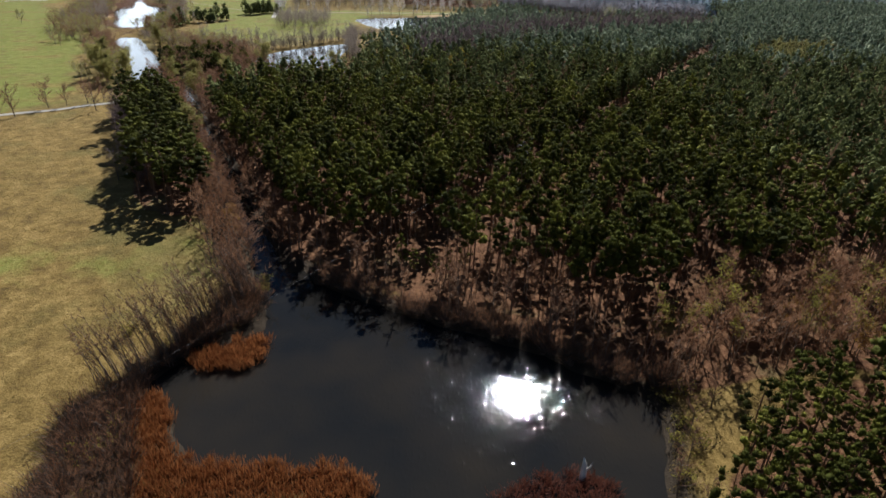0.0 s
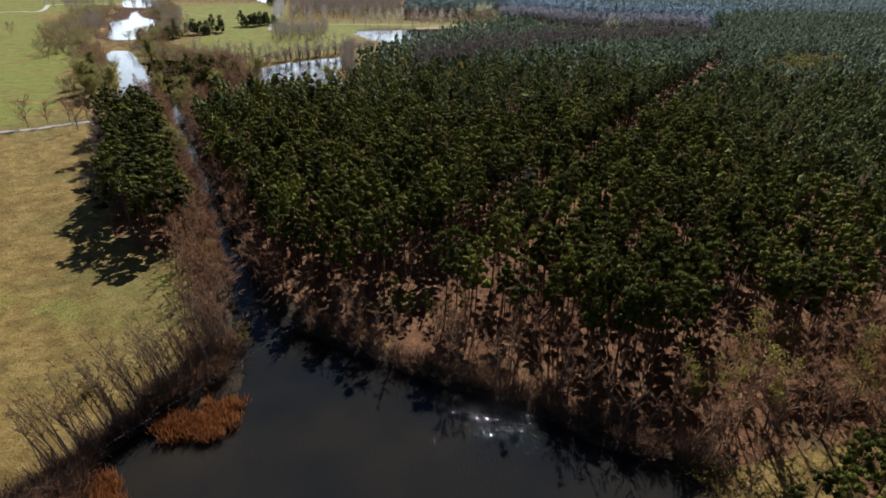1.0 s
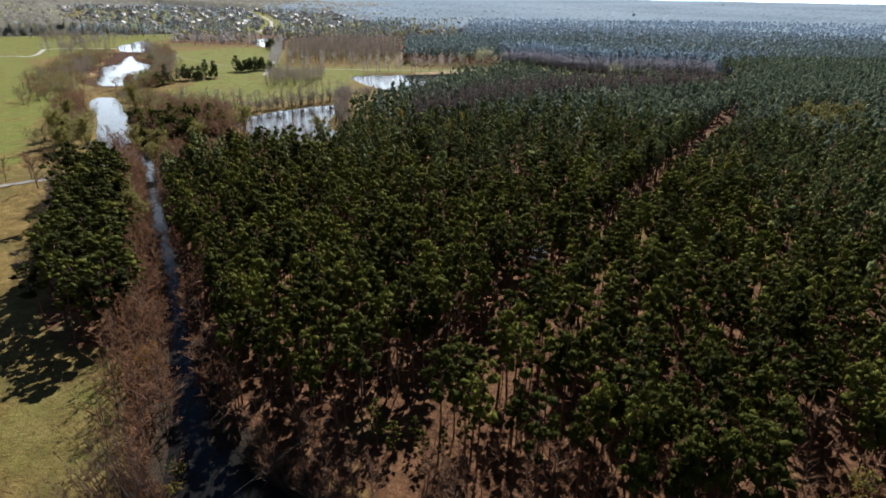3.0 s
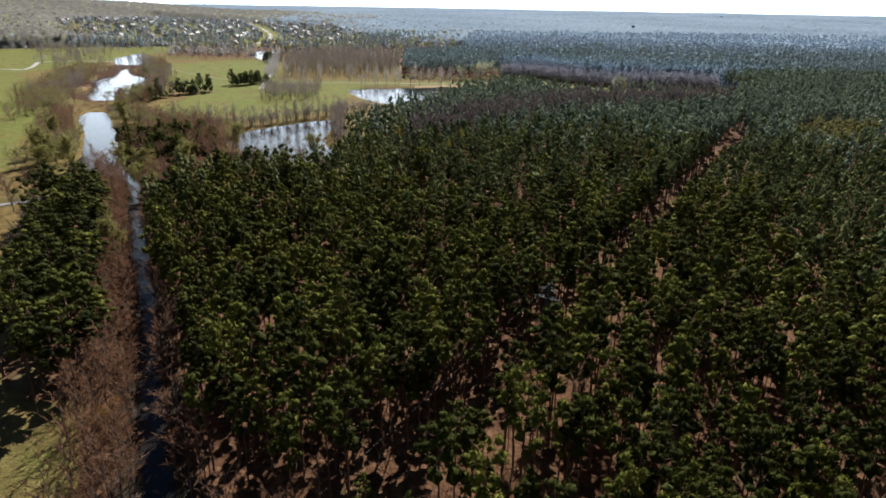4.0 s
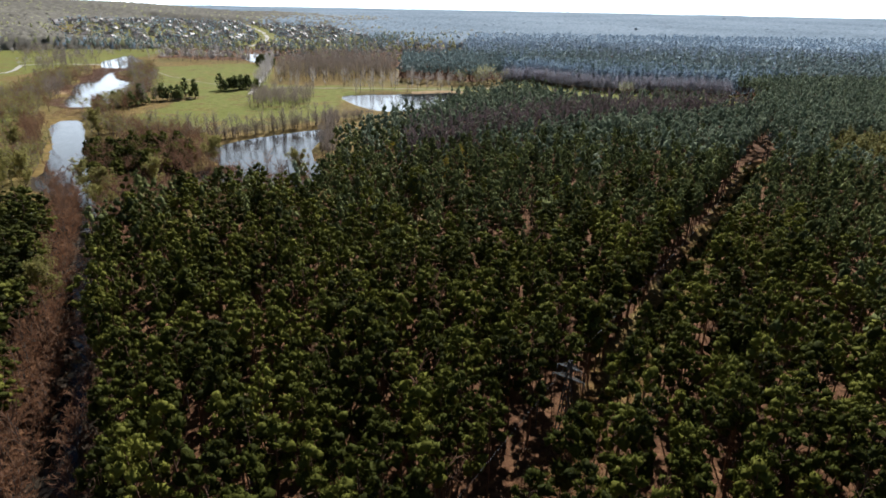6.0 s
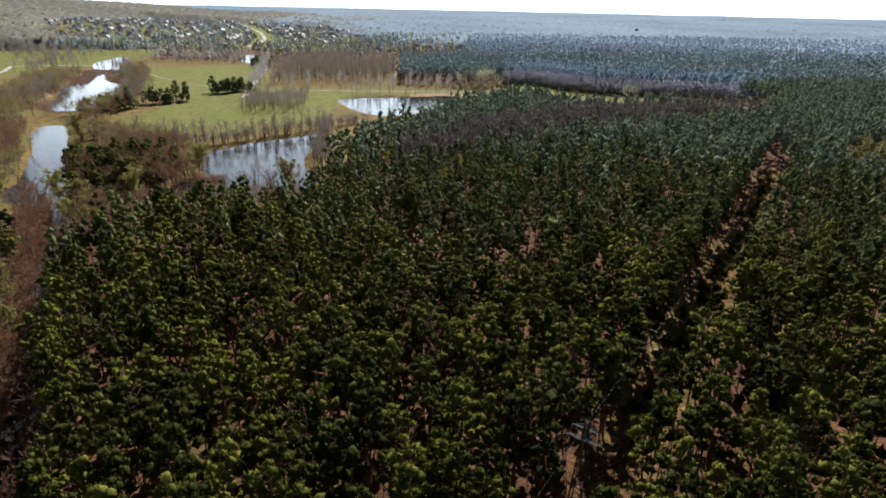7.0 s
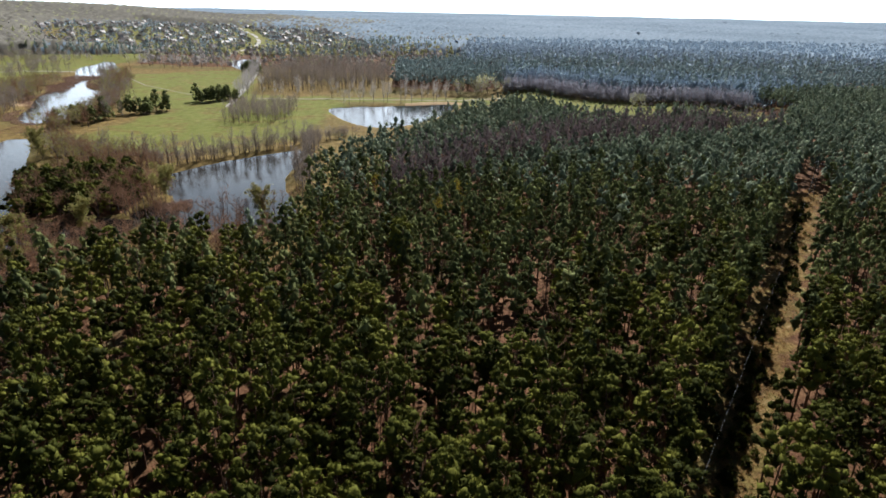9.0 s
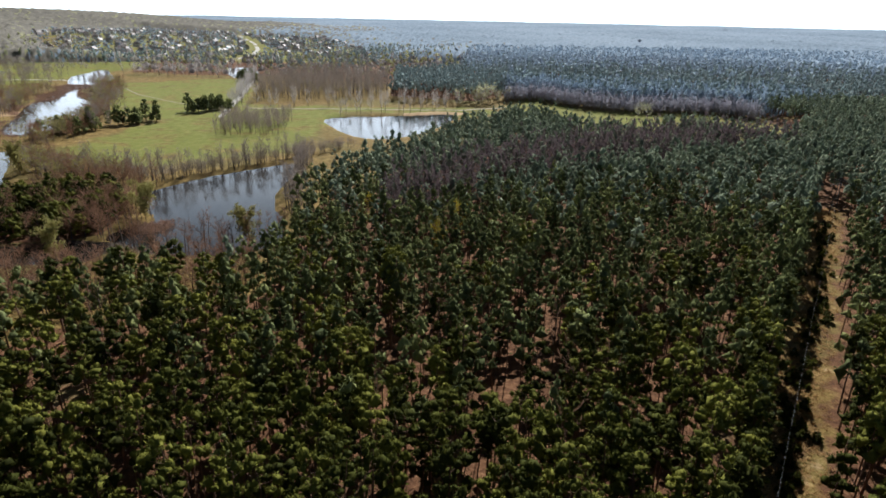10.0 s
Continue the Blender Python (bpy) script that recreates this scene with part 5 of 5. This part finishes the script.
# ---- sluice on the canal ----
def sluice():
    root = tagged(new("sluice"), "small dark wooden sluice across the narrow canal", "sluice")
    for sx in (-2.2, 2.2):
        bm = bmesh.new()
        rod(bm, (sx, 0, -0.6), (sx, 0, 1.5), 0.28)
        bmesh.ops.bevel(bm, geom=bm.edges[:], offset=0.03, segments=1, affect='EDGES')
        part("post", bm, DARK_WOOD, root)
    for k, z in enumerate((0.2, 0.5, 0.8)):
        bm = bmesh.new()
        bmesh.ops.create_cube(bm, size=1, matrix=Matrix.Translation((0, 0, z)) @ Matrix.Diagonal((4.4, 0.08, 0.27, 1)))
        part("board", bm, DARK_WOOD, root)
    bm = bmesh.new()
    bmesh.ops.create_cube(bm, size=1, matrix=Matrix.Translation((0, 0.5, 1.25)) @ Matrix.Diagonal((5.2, 0.9, 0.1, 1)))
    part("walkway", bm, DARK_WOOD, root)
    bm = bmesh.new()
    rod(bm, (-2.4, 0.95, 2.1), (2.4, 0.95, 2.1), 0.08)
    for sx in (-2.3, 0, 2.3):
        rod(bm, (sx, 0.92, 1.2), (sx, 0.92, 2.1), 0.07)
    part("handrail", bm, DARK_WOOD, root)
    root.matrix_basis = pose(-98.4, 238.5, 0.0, 0, 0, 26)


sluice()


# ---- tracks ----
def track(name, line, w, label, mat=ROAD):
    p = np.array(line, float)
    d = np.concatenate([[0], np.cumsum(np.linalg.norm(np.diff(p, axis=0), axis=1))])
    s = np.linspace(0, d[-1], max(3, int(d[-1] / 4)))
    c = np.column_stack([np.interp(s, d, p[:, 0]), np.interp(s, d, p[:, 1])])
    e = band(c, w)
    k = len(c)
    L, R = e[:k], e[k:][::-1]
    V = np.concatenate([np.column_stack([L, land(L[:, 0].copy(), L[:, 1]) + 0.12]), np.column_stack([R, land(R[:, 0].copy(), R[:, 1]) + 0.12])])
    Q = np.array([(i + k, i + k + 1, i + 1, i) for i in range(k - 1)])
    tagged(new(name, quad_mesh(name, V, Q, [mat])), label, "track", kind="structure")


track("road", [(-400, 150), (-230, 205), (-163, 221), (-147, 231), (-132, 243), (-125, 260)], 3.0, "pale gravel track along the meadow's edge")
track("road", [(-500, 560), (-405, 636), (-387, 630), (-395, 655), (-420, 705), (-400, 722), (-340, 728)], 4.0, "pale sandy path winding over the meadow")
track("road", [(-138, 528), (-150, 590), (-170, 690), (-190, 790)], 4.0, "pale avenue track between bare trees")
track("road", [(-134, 570), (-60, 574), (20, 580), (60, 600)], 4.0, "pale track behind the ponds", PATH_SAND)
track("road", STREET, 7.0, "pale main street of the distant town")
track("road", [(-300, 712), (-240, 630), (-165, 568)], 1.6, "faint trodden path across the green field", PATH_SAND)


# ---- town ----
def house(w, d, h, rh):
    root = tagged(new("house"), "small distant house with pale walls and a pitched roof", "house", "houses of the distant town")
    bm = bmesh.new()
    bmesh.ops.create_cube(bm, size=1, matrix=Matrix.Translation((0, 0, h / 2)) @ Matrix.Diagonal((w, d, h, 1)))
    part("wall", bm, WALLS, root)
    bm = bmesh.new()
    o = 0.4
    v = [bm.verts.new(c) for c in ((-w / 2 - o, -d / 2 - o, h), (w / 2 + o, -d / 2 - o, h), (w / 2 + o, d / 2 + o, h), (-w / 2 - o, d / 2 + o, h), (-w / 2 - o, 0, h + rh), (w / 2 + o, 0, h + rh))]
    for f in ((0, 1, 5, 4), (2, 3, 4, 5), (0, 4, 3), (1, 2, 5), (3, 2, 1, 0)):
        bm.faces.new([v[i] for i in f])
    roof = part("roof", bm, ROOF, root)
    bm = bmesh.new()
    bmesh.ops.create_cube(bm, size=1, matrix=Matrix.Translation((w * 0.2, 0.6, h + rh)) @ Matrix.Diagonal((0.7, 0.7, 1.6, 1)))
    part("chimney", bm, ROOF, roof)
    for sx in (-0.28, 0.0, 0.28):
        bm = bmesh.new()
        bmesh.ops.create_cube(bm, size=1, matrix=Matrix.Translation((sx * w, -d / 2, h * 0.55)) @ Matrix.Diagonal((1.3, 0.12, 1.4, 1)))
        part("window", bm, PANE, root)
    return root


protos = [house(rng.uniform(8, 12), rng.uniform(7, 9), rng.uniform(3.5, 5.5), rng.uniform(3, 4)) for _ in range(6)]
hp = scatter(TOWN, 40, 0.6, keep=off_street)
hp = hp[rng.permutation(len(hp))[:300]]
for k, p in enumerate(hp):
    m = pose(p[0], p[1], p[2] - 0.3, 0, 0, rng.random() * 360)
    if k < 6:
        protos[k].matrix_basis = m
    else:
        copy_thing(protos[rng.integers(0, 6)], m)


# ---- pale dead trunk in the southern reeds ----
def dead_trunk():
    root = tagged(new("dead_trunk"), "pale weathered broken trunk standing in the reeds", "dead tree")
    s = Shape()
    s.tube([(0, 0, -0.3), (0.1, 0.1, 0.7), (0.3, 0.3, 1.6), (0.35, 0.5, 2.1)], [0.34, 0.28, 0.2, 0.03], 7, 0)
    V, Q, M = s.done()
    stem = new("trunk", quad_mesh("trunk", V, Q, [WOOD]))
    stem.parent = root
    s = Shape()
    s.tube([(0.15, 0.1, 0.9), (0.6, -0.1, 1.4), (0.8, -0.1, 1.9)], [0.13, 0.09, 0.02], 5, 0)
    V, Q, M = s.done()
    limb = new("limb", quad_mesh("limb", V, Q, [WOOD]))
    limb.parent = root
    root.matrix_basis = pose(20.2, 55.0, -0.1, 0, 0, 30) @ Matrix.Scale(1.5, 4)


dead_trunk()

# ---- meadow tussocks ----
tussocks = []
for _ in range(5):
    s = Shape()
    k = 7
    s.kites(np.column_stack([rng.normal(size=(k, 2)) * 0.12, np.zeros(k)]), np.column_stack([rng.normal(size=(k, 2)) * 0.5, np.ones(k)]), 0.35 + 0.3 * rng.random(k), 0.12, 0, 0.6)
    tussocks.append(s.done())
tp = scatter([(-175, 60), (-54, 60), (-54, 78), (-50, 100), (-48, 124), (-80, 134), (-100, 165), (-128, 214), (-175, 215)], 1.5, 0.8)
tp = np.concatenate([tp[rng.random(len(tp)) < 0.75], scatter(SHORE_EAST, 0.8, 0.8)])
wood("meadow_tussocks", tussocks, tp, [GRASS], "tufts of dry yellow grass over the meadow", "grass", scale=(0.25, 0.7), wide=(0.6, 1.3))

# ---- grass under the power line ----
gy = rng.uniform(140, 345, 5000)
gx = line_x(gy) + rng.normal(size=5000) * 3.0
wood("clearing_grass", tussocks, np.column_stack([gx, gy, land(gx.copy(), gy) - 0.03]), [STRAW], "tufts of dry yellow grass in the power line clearing", "grass", scale=(0.5, 1.2), wide=(0.8, 1.6))
